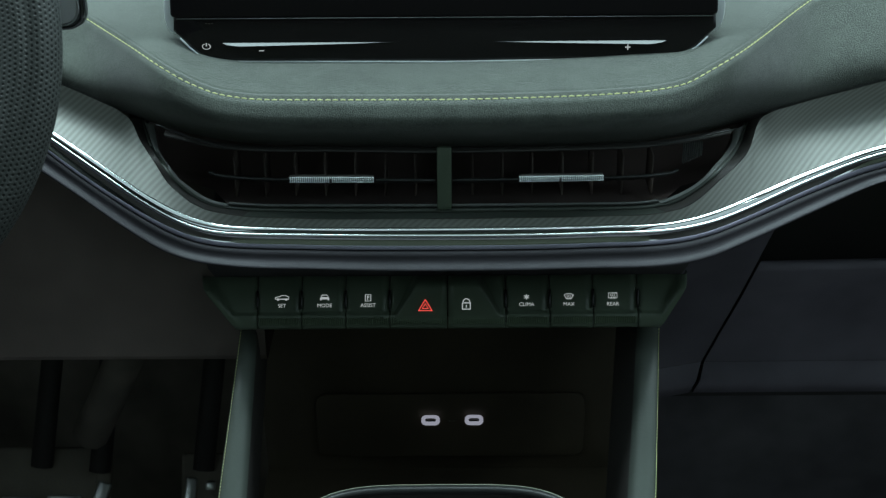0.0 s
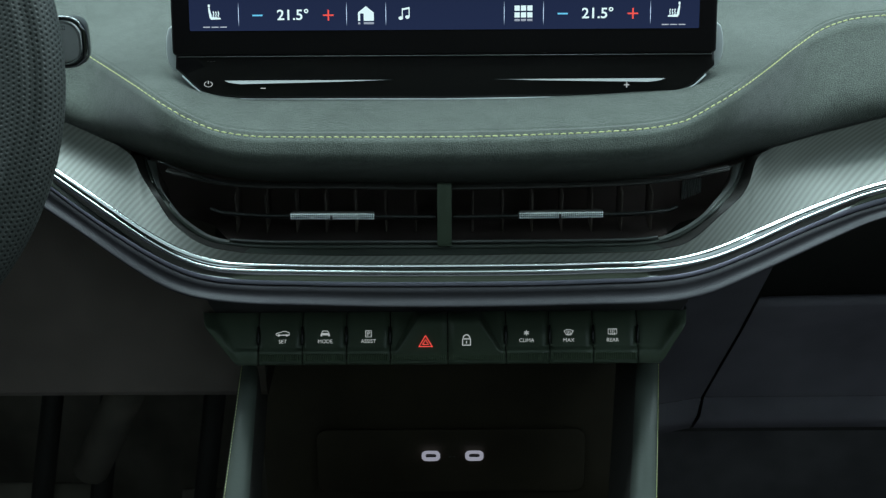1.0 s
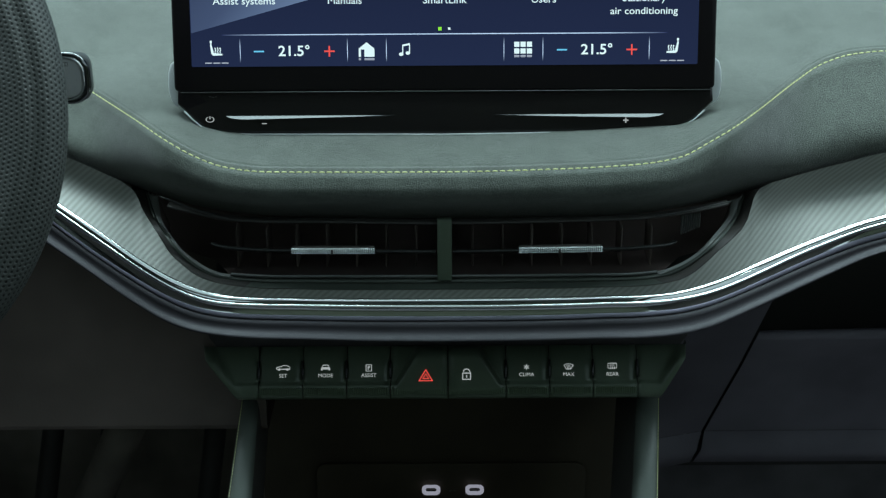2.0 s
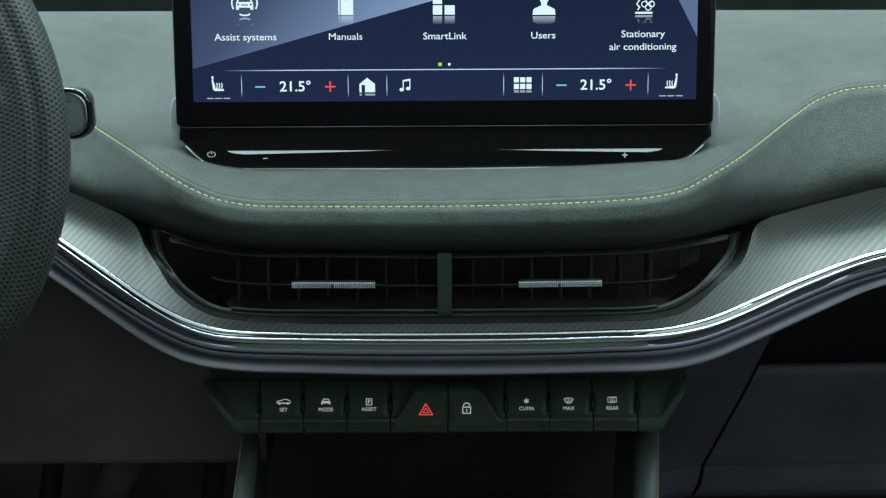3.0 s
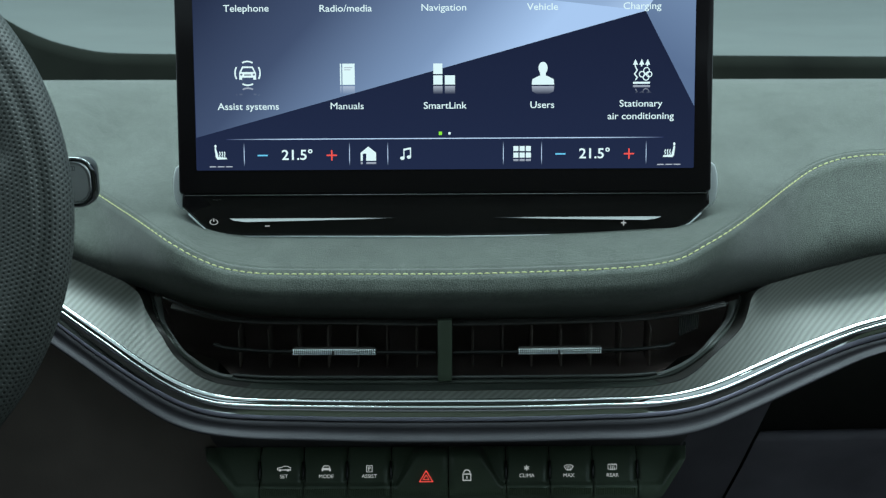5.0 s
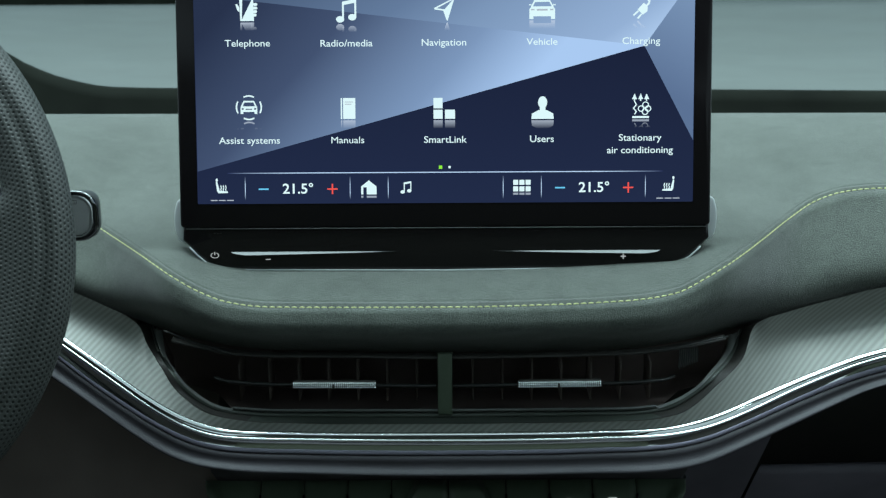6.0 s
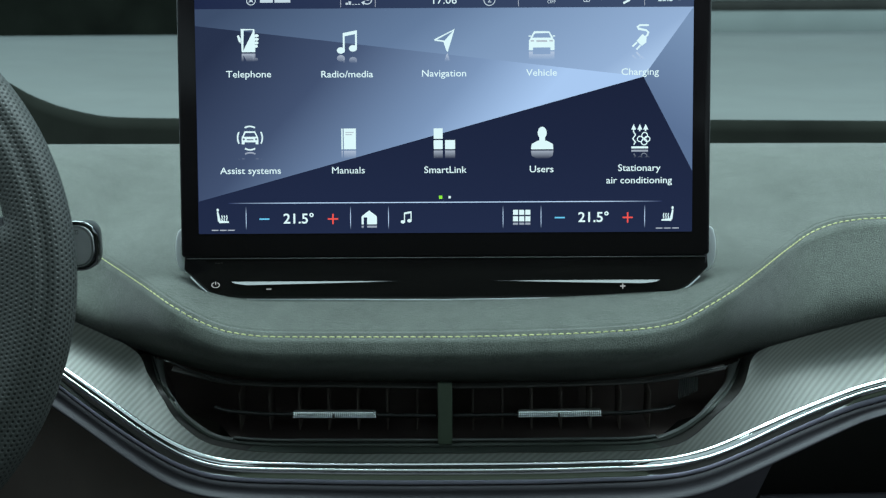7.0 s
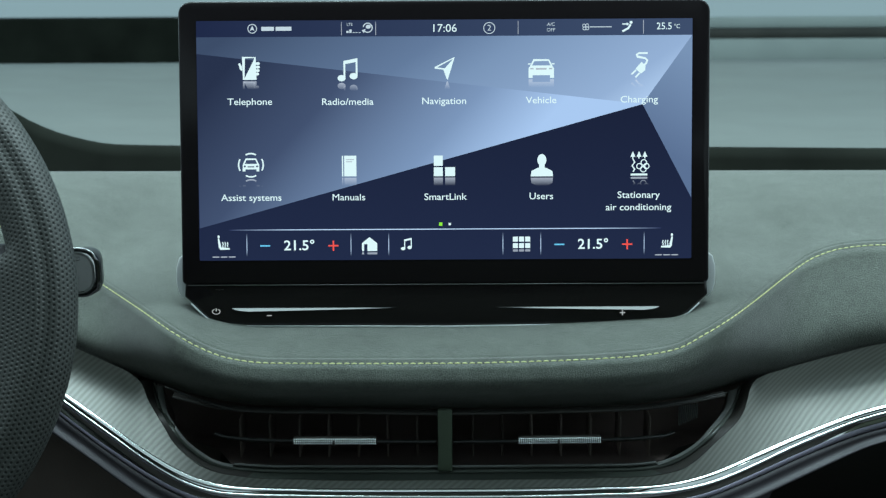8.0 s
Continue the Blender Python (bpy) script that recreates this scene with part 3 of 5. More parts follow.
# ---------------------------------------------------------------- air vents
vent = thing("air_vent", (-0.003, 0.80, 0.64), "black twin air vent with knurled chrome tabs under the pad", "air vent")
outer, inner = run_along(BEZEL_OUT, 0.774), run_along(BEZEL_IN, 0.779)
tip = np.abs(np.linspace(-1, 1, 140))
outer, inner = deeper(outer, 0.035 * smoothstep((tip - 0.82) / 0.18)), deeper(inner, 0.030 * smoothstep((tip - 0.82) / 0.18))
lip = (0.13 + 0.30 * np.clip((tip - 0.82) / 0.18, 0, 1) ** 2)[:, None]


def between(k, back, down=0.0):
    return inner * (1 - k) + outer * k + (0, back, -down)


# the bezel's outer skirt meets the upper edge of the woven panel
seen = lambda p: np.stack([p[:, 0], p[:, 2] - 0.972], 1) / (p[:, 1] + 0.01)[:, None]
skirt = trim[0][[int(np.argmin(((seen(trim[0]) - q) ** 2).sum(1))) for q in seen(outer)]] + (0, 0.0007, 0)
part("bezel", grid([between(lip, 0.0010), between(lip + 0.02, 0.0022), between(lip + 0.035, 0.0006), between(lip + 0.05, 0.0), between(lip * 0.25 + 0.40, -0.0004), between(lip * 0.25 + 0.43, 0.0004), between(lip * 0.25 + 0.46, 0.0014)]),
     SURROUND, vent, "dark green-grey bezel")
skirt_top = between(lip * 0.25 + 0.46, 0.0014)
# One edge in two tones: its ends take black plastic for the shade.
for span, stuff in ((skirt_top[:, 0] < -0.118, DARK), (np.abs(skirt_top[:, 0]) < 0.1205, SURROUND), (skirt_top[:, 0] > 0.118, DARK)):
    part("skirt", grid([skirt_top[span], skirt[span]]), stuff, vent, "returned edge, darkened at both ends for shade")
part("inner_wall", grid([between(0.0, 0.0018), between(0.0, 0.0030, 0.0010), between(0.0, 0.012, 0.012), between(0.0, 0.03, 0.03)]), VOID, vent)
# The bezel's corner edges are coloured lighter to read as lit.
for span in (inner[:, 0] < -0.1300, inner[:, 0] > 0.1210):
    part("edge_facet", grid([p[span] for p in (between(0.0, 0.0018), between(lip * 0.25, -0.0006), between(lip * 0.7, -0.0012), between(lip, -0.0004), between(lip, 0.0030))]), FACET, vent, "bezel facet in a lighter grey for its highlight")
middle = (inner[:, 0] > -0.1325) & (inner[:, 0] < 0.1235)
part("inner_edge", grid([p[middle] for p in (between(0.0, 0.0018), between(lip * 0.5, 0.0010), between(lip, 0.0014))]), BEZEL, vent)
for line in (((0.1187, 0.6580), (0.1423, 0.6585), (0.1572, 0.6589), (0.1670, 0.6586)), ((-0.1720, 0.6672), (-0.1691, 0.6665), (-0.1529, 0.6618), (-0.1310, 0.6573))):
    rx = np.linspace(line[0][0], line[-1][0], 14)
    part("upper_edge", tube(along(line, 0.7795, rx), 0.00045, 6), BEZEL, vent)
rail_x = np.linspace(-0.168, 0.166, 90)
rail = along(RAIL_TOP, 0.782, rail_x)
part("top_rail", grid([rail + (0, 0.006, 0.0006), rail + (0, 0.0, 0.0008), rail + (0, -0.0008, 0.0), rail + (0, 0.0, -0.0008), rail + (0, 0.006, -0.0008)]), DARK, vent)
part("cavity", grid([[(-0.130, 0.786, 0.6165), (0.122, 0.786, 0.6165)], [(-0.150, 0.84, 0.606), (0.145, 0.84, 0.606)], [(-0.19, 0.86, 0.61), (0.19, 0.86, 0.61)], [(-0.19, 0.86, 0.69), (0.19, 0.86, 0.69)]]), VOID, vent, "black hollow duct")
low_x = np.linspace(-0.131, 0.122, 60)
low = along(BEZEL_IN, 0.779, low_x) + (0, 0.0, 0.0012)
part("lower_rail", grid([low + (0, 0.0040, -0.0030), low + (0, 0.0012, 0.0002), low + (0, 0.0, 0.0006), low + (0, -0.0010, 0.0000), low + (0, -0.0004, -0.0010)]), EDGE, vent)
part("divider", rbox(0.0086, 0.006, 0.0378, 0.0008, 2, pose(-0.0041, 0.7805, 0.6383, -7)), SWITCH, vent, "green-black centre bar")
for x0, x1 in ((-0.1422, -0.0095), (0.0010, 0.1334)):
    bx = np.linspace(x0, x1, 50)
    b = along(BLADE, 0.781, bx)
    end = np.minimum(1, np.minimum(bx - x0 + 0.0, 9) / 0.004 if x0 < -0.05 else np.minimum(x1 - bx, 9) / 0.004)
    th = 0.0007 + 0.0002 * end
    prof = [(0.016, -9.0), (0.0030, -0.6), (0.0008, 0.8), (-0.0006, 0.9), (-0.0012, 0.2), (-0.0010, -0.6), (0.003, -1.6), (0.016, -10.0)]
    part("blade", grid([b + np.stack([0 * bx, dy + 0 * bx, th * k], 1) for dy, k in prof]), BEZEL, vent, "thin black louvre blade")
    for lx in np.linspace(x0 + 0.012, x1 - 0.012, 7):
        part("vane", rbox(0.0012, 0.024, 0.025, 0.0004, 1, pose(lx, 0.818, 0.6280)), LOWER, vent)


def faceted(w, h, nx, nz, d):
    """A band of small pyramids, like cut crystal, in the x-z plane and facing -y."""
    bm = bmesh.new()
    for i in range(nx):
        for j in range(nz):
            x0, x1, z0, z1 = w * ((i + 0.1) / nx - 0.5), w * ((i + 0.9) / nx - 0.5), h * ((j + 0.1) / nz - 0.5), h * ((j + 0.9) / nz - 0.5)
            c = [bm.verts.new(p) for p in ((x0, 0, z0), (x1, 0, z0), (x1, 0, z1), (x0, 0, z1))]
            t = bm.verts.new(((x0 + x1) / 2, -d, (z0 + z1) / 2))
            for k in range(4):
                bm.faces.new((c[k], c[(k + 1) % 4], t))
    return bm


for cx in (-0.0697, 0.0640):
    tilt = 0.25 if cx < 0 else -0.55
    body = part("tab", rbox(0.0484, 0.004, 0.0038, 0.0010, 2, pose(cx * 0.985, 0.7690, 0.6433, 0, tilt)), DARK, vent, "vent tab")
    part("tab_face", faceted(0.0484, 0.0038, 42, 3, 0.0014), CRYSTAL, body, "cut-crystal chrome face, white for its sparkle", m=pose(cx * 0.985, 0.7665, 0.6434, 0, tilt), smooth=False)
    part("tab_mark", rbox(0.0012, 0.0012, 0.0030, 0.0003, 1, pose(cx * 0.985 - 0.0006, 0.7655, 0.6429)), DARK, body)

for j in range(9):
    part("grip_rib", rbox(0.0005, 0.004, 0.0135 - 0.0006 * j, 0.0002, 1, pose(0.1380 + 0.0013 * j, 0.800, 0.6455 + 0.0003 * j)), EDGE, vent)

# ---------------------------------------------------------------- display
SCREEN = pose(-0.0035, 0.8358, 0.80825, 77.6)
display = thing("touchscreen", SCREEN, "lit touchscreen in a thin glossy black housing on the dashboard", "screen")


def up(mm_x, mm_y, z=0.0):
    return pose(mm_x / 1000, mm_y / 1000, z)




def housing_outline(grow=0.0):
    """Wide round corners above, tight ones below."""
    w, top, low = 0.1587 + grow, 0.0830 + grow, -0.0858 - grow
    pts = []
    for cx, cy, r, start in ((w - 0.0072, top - 0.0072, 0.0072, 0), (-w + 0.0072, top - 0.0072, 0.0072, 90), (-w + 0.0024, low + 0.0024, 0.0024, 180), (w - 0.0024, low + 0.0024, 0.0024, 270)):
        pts += [(-0.0001 + cx + r * math.cos(radians(start + 90 * j / 8)), cy + r * math.sin(radians(start + 90 * j / 8))) for j in range(9)]
    return pts


part("housing", plate(housing_outline(), 0.016, 0.0008), HOUSING, display, "glossy black housing", local=True, m=pose(0, 0, -0.0008))
part("rim_line", tube([(x, y, -0.0030) for x, y in housing_outline(0.0002)], 0.0003, 6, True), DARKCHROME, display, "thin silver edge", local=True)

BAR = [(-0.1574, -0.0840), (-0.1580, -0.0937), (-0.1540, -0.0974), (-0.1485, -0.1031), (-0.1430, -0.1078), (-0.1385, -0.1096), (-0.1330, -0.1104), (-0.1220, -0.1113), (0.0, -0.1121),
       (0.122, -0.1108), (0.1340, -0.1100), (0.1400, -0.1085), (0.1470, -0.1045), (0.1535, -0.0984), (0.1585, -0.0935), (0.1578, -0.0840)]
control_bar = part("control_bar", plate(BAR, 0.018, 0.0016, 4), PIANO, display, "glossy black control bar under the screen", local=True, m=pose(0, 0, -0.0016))
# Pale plastic stands in for the metal's shine along the lower edge.
part("bar_edge", tube([(x, y - 0.0004, -0.0016) for x, y in BAR[2:-2]], 0.0005, 6), BRACKET, display, "thin metal edge in pale plastic for its shine", local=True)
part("gap_line", rbox(0.312, 0.0005, 0.0008, 0, 1, pose(0.0003, -0.0868, -0.0006)), BEZEL, display, local=True)
for s in (-1, 1):
    part("bracket", plate([(s * 0.1560, -0.0680), (s * 0.1590, -0.0682), (s * 0.1616, -0.0705), (s * 0.1630, -0.0755), (s * 0.1634, -0.0810), (s * 0.1631, -0.0866), (s * 0.1618, -0.0915), (s * 0.1597, -0.0945), (s * 0.1575, -0.0955), (s * 0.1560, -0.0950)],
                          0.006, 0.0012), BRACKET, display, "pale silver side bracket", local=True, m=pose(0.0001, 0, -0.003))
    # touch slider: a raised sliver that puts the bar's light streak into its shape;
    # its face is tilted so that the overhead softbox glints in it
    n = 40
    rows = []
    for u in (0.0, 0.12, 0.25, 0.4, 0.55, 0.7, 0.85, 1.0):
        row = []
        for k in range(n + 1):
            q = k / n
            full = min(1.0, (q / 0.10)) ** 0.5 * (1 - q) ** 0.75 if q < 1 else 0.0
            row.append((s * (0.1295 - 0.100 * q), -0.1008 - 0.0024 * u * full, -0.0013 + 0.0022 * (0.95 * u + 0.05 * u * u) * full))
        rows.append(row)
    rows.append([(x, y - 0.0003, -0.0017) for x, y, z in rows[-1]])
    part("touch_slider", grid(rows), SLIDER, display, local=True)
part("power_mark", drawing(("a", 0, 0, 2.3, 0.55, 115, 425), ("r", -0.3, 0.2, 0.3, 3.0)), LEGEND, control_bar, "white power mark", local=True, m=up(-138.9, -102.8, 0.0004) @ Matrix.Diagonal((1, 0.68, 1, 1)))
part("minus_mark", drawing(("r", -1.5, -0.28, 1.5, 0.28)), LEGEND, control_bar, local=True, m=up(-106.8, -105.4, 0.0004))
part("plus_mark", drawing(("r", -1.6, -0.35, 1.6, 0.35), ("r", -0.35, -1.6, 0.35, -0.35), ("r", -0.35, 0.35, 0.35, 1.6)), LEGEND, control_bar, local=True, m=up(107.0, -104.6, 0.0004))
part("sensor_mark", drawing(("r", -2.4, -0.2, -1.2, 0.2), ("r", -0.6, -0.5, 0.6, 0.0), ("r", 1.2, -0.2, 2.4, 0.2)), DARK, control_bar, local=True, m=up(-136.7, -89.4, 0.0004))


# --- what the display shows, in millimetres from its centre
def face_of(*pts):
    bm = bmesh.new()
    bm.faces.new([bm.verts.new((x / 1000, y / 1000, 0)) for x, y in pts])
    bm.normal_update()
    for f in bm.faces:
        if f.normal.z < 0:
            f.normal_flip()
    return bm


def srgb(r, g, b):
    return tuple((c / 255 / 12.92) if c < 11 else ((c / 255 + 0.055) / 1.055) ** 2.4 for c in (r * 0.985, g * 1.05, b * 1.05))


NIGHT = glow_gradient("display_night_blue", (0, -0.072), (0, 0.02), [(0.0, srgb(32, 40, 67)), (1.0, srgb(25, 31, 54))])
FIELD_TOP = glow_gradient("display_upper_field", (-0.0682, 0.1029), (0.0264, -0.0398), [(0.0, srgb(60, 72, 98)), (0.42, srgb(100, 117, 149)), (0.58, srgb(124, 142, 175)), (0.90, srgb(150, 168, 203)), (1.0, srgb(176, 193, 226))])
FIELD_MID = glow_gradient("display_middle_field", (-0.12, 0.055), (0.0, -0.055), [(0.0, srgb(38, 46, 70)), (0.35, srgb(66, 77, 106)), (0.75, srgb(125, 143, 178)), (1.0, srgb(172, 192, 230))])
FIELD_SIDE = glow_gradient("display_side_field", (0.12, 0.0), (0.15, 0.05), [(0.0, srgb(92, 108, 141)), (1.0, srgb(122, 140, 173))])
STATUS = glow_gradient("display_status_bar", (-0.148, 0.0), (0.148, 0.0), [(0.0, srgb(29, 37, 66)), (1.0, srgb(62, 74, 102))])
panel = part("panel", plate(round_rect(0.2966, 0.1436, 0.0006, 2), 0.0005), NIGHT, display, "night-blue lit panel", local=True, m=pose(0, 0, -0.0005), smooth=False)
Z1, Z2 = 0.00015, 0.00030
part("field", face_of((-148.2, 62.1), (-148.2, 52.2), (108.3, 22.0), (118.6, 20.9), (148.2, 61.9)), FIELD_TOP, panel, local=True, m=up(0, 0, Z1))
part("field", face_of((-148.2, 52.2), (-147.9, -52.3), (118.6, 20.9)), FIELD_MID, panel, local=True, m=up(0, 0, Z1 + 0.00002))
part("field", face_of((118.6, 20.9), (148.0, -35.2), (148.2, 61.9)), FIELD_SIDE, panel, local=True, m=up(0, 0, Z1 + 0.00004))
part("status_bar", face_of((-148.2, 71.7), (-148.2, 62.1), (148.2, 61.9), (148.2, 71.7)), STATUS, panel, local=True, m=up(0, 0, Z1 + 0.00006))


def show(name, bm, x, y, mat=None, label=""):
    return part(name, bm, mat or WHITE, panel, label, m=up(x, y, Z2), local=True, smooth=False)


def word(text, x, y, cap, align="CENTER", mat=None, squeeze=1.0, weight=0.0):
    return show("lettering", lettering(text, cap / 1000, align, squeeze, weight), x, y, mat, "lit word " + text)


def fade_material():
    """The pale mirrored foot of an icon, clear towards its lower end."""
    n = Nodes("icon_reflection")
    sep, ramp = n.add("ShaderNodeSeparateXYZ"), n.add("ShaderNodeMapRange")
    n.link(n.coords(), sep.inputs[0])
    n.link(sep.outputs[1], ramp.inputs["Value"])
    ramp.inputs["From Min"].default_value, ramp.inputs["From Max"].default_value = -0.0048, 0.0
    ramp.inputs["To Min"].default_value, ramp.inputs["To Max"].default_value = 0.0, 0.55
    clear, mix = n.add("ShaderNodeBsdfTransparent"), n.add("ShaderNodeMixShader")
    n.set(Base_Color=(0, 0, 0), Emission_Color=(0.62, 0.72, 0.85), Emission_Strength=1.0)
    n.link(ramp.outputs[0], mix.inputs[0])
    n.link(clear.outputs[0], mix.inputs[1])
    n.link(n.bsdf.outputs[0], mix.inputs[2])
    n.link(mix.outputs[0], n.out.inputs[0])
    return n.mat


FADE = fade_material()


def icon(x, y, *shapes, label="", mirror=True, reach=0.0048, size=1.0):
    """An icon and its faint mirror image below it."""
    ob = show("icon", drawing(*shapes), x, y, label=label)
    ob.data.transform(Matrix.Diagonal((size, size, 1, 1)))
    if mirror:
        foot = min(v.co.y for v in ob.data.vertices)
        bm = bmesh.new()
        bm.from_mesh(ob.data)
        bmesh.ops.transform(bm, matrix=Matrix.Translation((0, foot, 0)) @ Matrix.Diagonal((1, -1, 1, 1)), verts=bm.verts)
        top = max(v.co.y for v in bm.verts)
        bmesh.ops.translate(bm, vec=(0, -top, 0), verts=bm.verts)
        bmesh.ops.bisect_plane(bm, geom=bm.verts[:] + bm.edges[:] + bm.faces[:], plane_co=(0, -reach, 0), plane_no=(0, -1, 0), clear_outer=True)
        bmesh.ops.reverse_faces(bm, faces=bm.faces)
        part("icon_reflection", bm, FADE, panel, m=up(x, y, Z2) @ pose(0, foot - 0.0008, 0.00001), local=True, smooth=False)
    return ob


def mirrored(pts):
    return [(-x, y) for x, y in pts]


def note(k=1.0):
    return [("d", -3.6 * k, -4.9 * k, 2.4 * k, 1.9 * k), ("d", 3.6 * k, -3.7 * k, 2.4 * k, 1.9 * k), ("r", -2.4 * k, -4.9 * k, -1.3 * k, 5.4 * k), ("r", 4.9 * k, -3.7 * k, 6.0 * k, 6.6 * k),
            ("p", [(-2.4 * k, 3.3 * k), (6.0 * k, 4.9 * k), (6.0 * k, 7.0 * k), (-2.4 * k, 5.4 * k)])]


# first row
icon(-116.7, 43.3, ("s", 1.0, [(-3.4, -6.2), (3.4, -6.2), (3.4, 6.6), (-3.4, 6.6), (-3.4, -6.6)]), ("p", [(-3.0, -6.0), (3.2, -6.0), (3.2, 6.0)]),
     ("p", [(-4.3, -1.5), (-4.3, 1.2), (-5.6, 3.4), (-6.6, 3.0), (-5.6, -0.4)]), ("d", 5.1, 3.0, 1.3, 0.9), ("d", 5.1, 0.9, 1.3, 0.9), ("d", 5.0, -1.2, 1.2, 0.9), ("d", 4.8, -3.2, 1.0, 0.9), label="white telephone icon")
icon(-57.9, 42.2, *note(), label="white music note icon")
icon(0.3, 42.6, ("s", 0.9, [(-6.0, 0.6), (5.4, 6.4), (1.4, -6.2), (-0.4, -0.2), (-6.0, 0.6)]), ("p", [(5.4, 6.2), (1.3, -6.0), (-0.5, -0.3)]), label="white navigation arrow icon")
icon(58.0, 42.2, ("p", [(-7.6, -5.4), (-5.2, -5.4), (-5.2, -3.8), (5.2, -3.8), (5.2, -5.4), (7.6, -5.4), (7.6, 0.4), (6.4, 2.0), (-6.4, 2.0), (-7.6, 0.4)]),
     ("s", 1.0, [(-6.3, 1.6), (-4.4, 5.2), (4.4, 5.2), (6.3, 1.6)]), ("r", -7.9, 2.6, -6.4, 3.3), ("r", 6.4, 2.6, 7.9, 3.3), label="white car icon")
show("icon_shadow", drawing(("r", -3.2, -0.5, 3.2, 0.5), ("r", -6.6, -0.3, -4.6, 0.5), ("r", 4.6, -0.3, 6.6, 0.5)), 58.0, 42.2, DIM).location.z += 0.0001
icon(116.7, 43.6, ("s", 1.1, [(4.9, 7.6), (-0.4, 7.6), (-1.8, 6.6), (-1.2, 5.5), (3.4, 4.6), (4.6, 3.4), (4.0, 1.6), (2.4, 0.4)]),
     ("p", [(-2.4, -1.6), (1.2, 2.4), (3.6, 0.2), (3.4, -2.6), (0.8, -4.6)]), ("s", 1.0, [(-2.0, -2.4), (-4.8, -5.0)]), ("s", 1.0, [(0.0, -4.2), (-2.4, -6.8)]), label="white charging plug icon")
for text, x, y in (("Telephone", -116.6, 23.4), ("Radio/media", -58.1, 23.1), ("Navigation", -0.2, 23.3), ("Vehicle", 58.0, 23.4), ("Charging", 116.5, 23.6)):
    word(text, x, y, 3.9, squeeze=1.11, weight=0.00003 if text[0] != "M" else 0.0)
# second row
icon(-116.5, -14.2, ("s", 0.9, [(-4.6, -0.2), (-2.9, 3.4), (2.9, 3.4), (4.6, -0.2)]), ("p", [(-5.0, -3.9), (-3.3, -3.9), (-3.3, -2.7), (3.3, -2.7), (3.3, -3.9), (5.0, -3.9), (5.0, -0.4), (4.4, 0.6), (-4.4, 0.6), (-5.0, -0.4)]),
     ("a", 0, 0, 7.4, 0.9, 152, 208), ("a", 0, 0, 7.4, 0.9, -28, 28), ("a", 0, 0.6, 6.2, 0.9, 60, 120), ("a", 0, -1.0, 6.2, 0.9, 240, 300), label="white driver assistance icon")
show("icon_shadow", drawing(("r", -2.0, -1.5, 2.0, -0.8), ("d", -3.7, -0.9, 0.7, 0.6), ("d", 3.7, -0.9, 0.7, 0.6)), -116.5, -14.2, DARKLIT).location.z += 0.0001
icon(-57.4, -15.2, ("r", -4.4, -6.2, -3.6, 6.2), ("r", -3.0, -6.2, 4.3, 6.2), label="white manual book icon")
show("icon_lines", drawing(("r", -1.9, 3.6, 3.0, 4.1), ("r", -1.9, 2.3, 1.9, 2.8)), -57.4, -15.2, DIM).location.z += 0.0001
icon(0.0, -15.2, ("r", -6.6, -6.4, -1.2, -1.0), ("r", -6.6, -0.2, -1.2, 6.0), ("r", 0.2, -6.4, 6.2, -1.0), label="white tiles icon")
icon(58.3, -15.4, ("p", [(-6.7, -6.6), (6.7, -6.6), (6.3, -3.4), (2.4, -1.4), (-2.4, -1.4), (-6.3, -3.4)]), ("r", -1.7, -1.6, 1.7, 1.0), ("d", 0, 3.2, 2.7, 3.6), label="white user symbol of plain shapes")
icon(116.6, -14.6, ("r", -5.0, -7.2, 5.0, -6.0), ("s", 0.7, [(-3.6, -5.0), (-2.6, -3.4), (-4.2, -1.4), (-2.6, 0.8), (-3.8, 3.0), (-3.6, 4.4)]), ("r", -0.5, 3.0, 0.3, 4.6), ("r", 3.0, 3.0, 3.8, 4.6),
     ("p", [(-5.2, 4.0), (-2.2, 4.0), (-3.7, 7.4)]), ("p", [(-1.5, 4.0), (1.5, 4.0), (0.0, 7.4)]), ("p", [(2.0, 4.0), (5.0, 4.0), (3.5, 7.4)]),
     ("a", 2.9, 0.6, 1.7, 0.6, 0, 360), ("a", 4.4, -1.6, 1.6, 0.6, 0, 360), ("a", 2.6, -3.4, 1.7, 0.6, 0, 360), ("a", 0.2, -1.6, 1.6, 0.6, 0, 360), label="white stationary fan icon")
for text, x, y in (("Assist systems", -116.4, -34.1), ("Manuals", -57.9, -34.1), ("SmartLink", 0.2, -34.1), ("Users", 57.9, -34.0), ("Stationary", 116.3, -33.5), ("air conditioning", 116.3, -40.9)):
    word(text, x, y, 3.9, squeeze=1.11, weight=0.00003 if text[0] != "M" else 0.0)
# bottom bar
show("page_dot", drawing(("r", -1.0, -1.0, 1.0, 1.0)), -2.6, -50.4, LIME)
show("page_dot", drawing(("r", -0.7, -0.7, 0.7, 0.7)), 2.8, -50.4)
LINE = glow_gradient("display_line", (-0.13, 0), (0.13, 0), [(0.0, srgb(40, 48, 84)), (0.15, srgb(190, 205, 235)), (0.85, srgb(190, 205, 235)), (1.0, srgb(40, 48, 84))])
show("divider_line", drawing(("r", -130, -0.28, 130, 0.28)), 0, -53.4, LINE)
POST = glow_gradient("display_separator", (0, -0.007), (0, 0.007), [(0.0, srgb(29, 37, 64)), (0.3, srgb(190, 205, 235)), (0.65, srgb(190, 205, 235)), (1.0, srgb(27, 34, 60))])
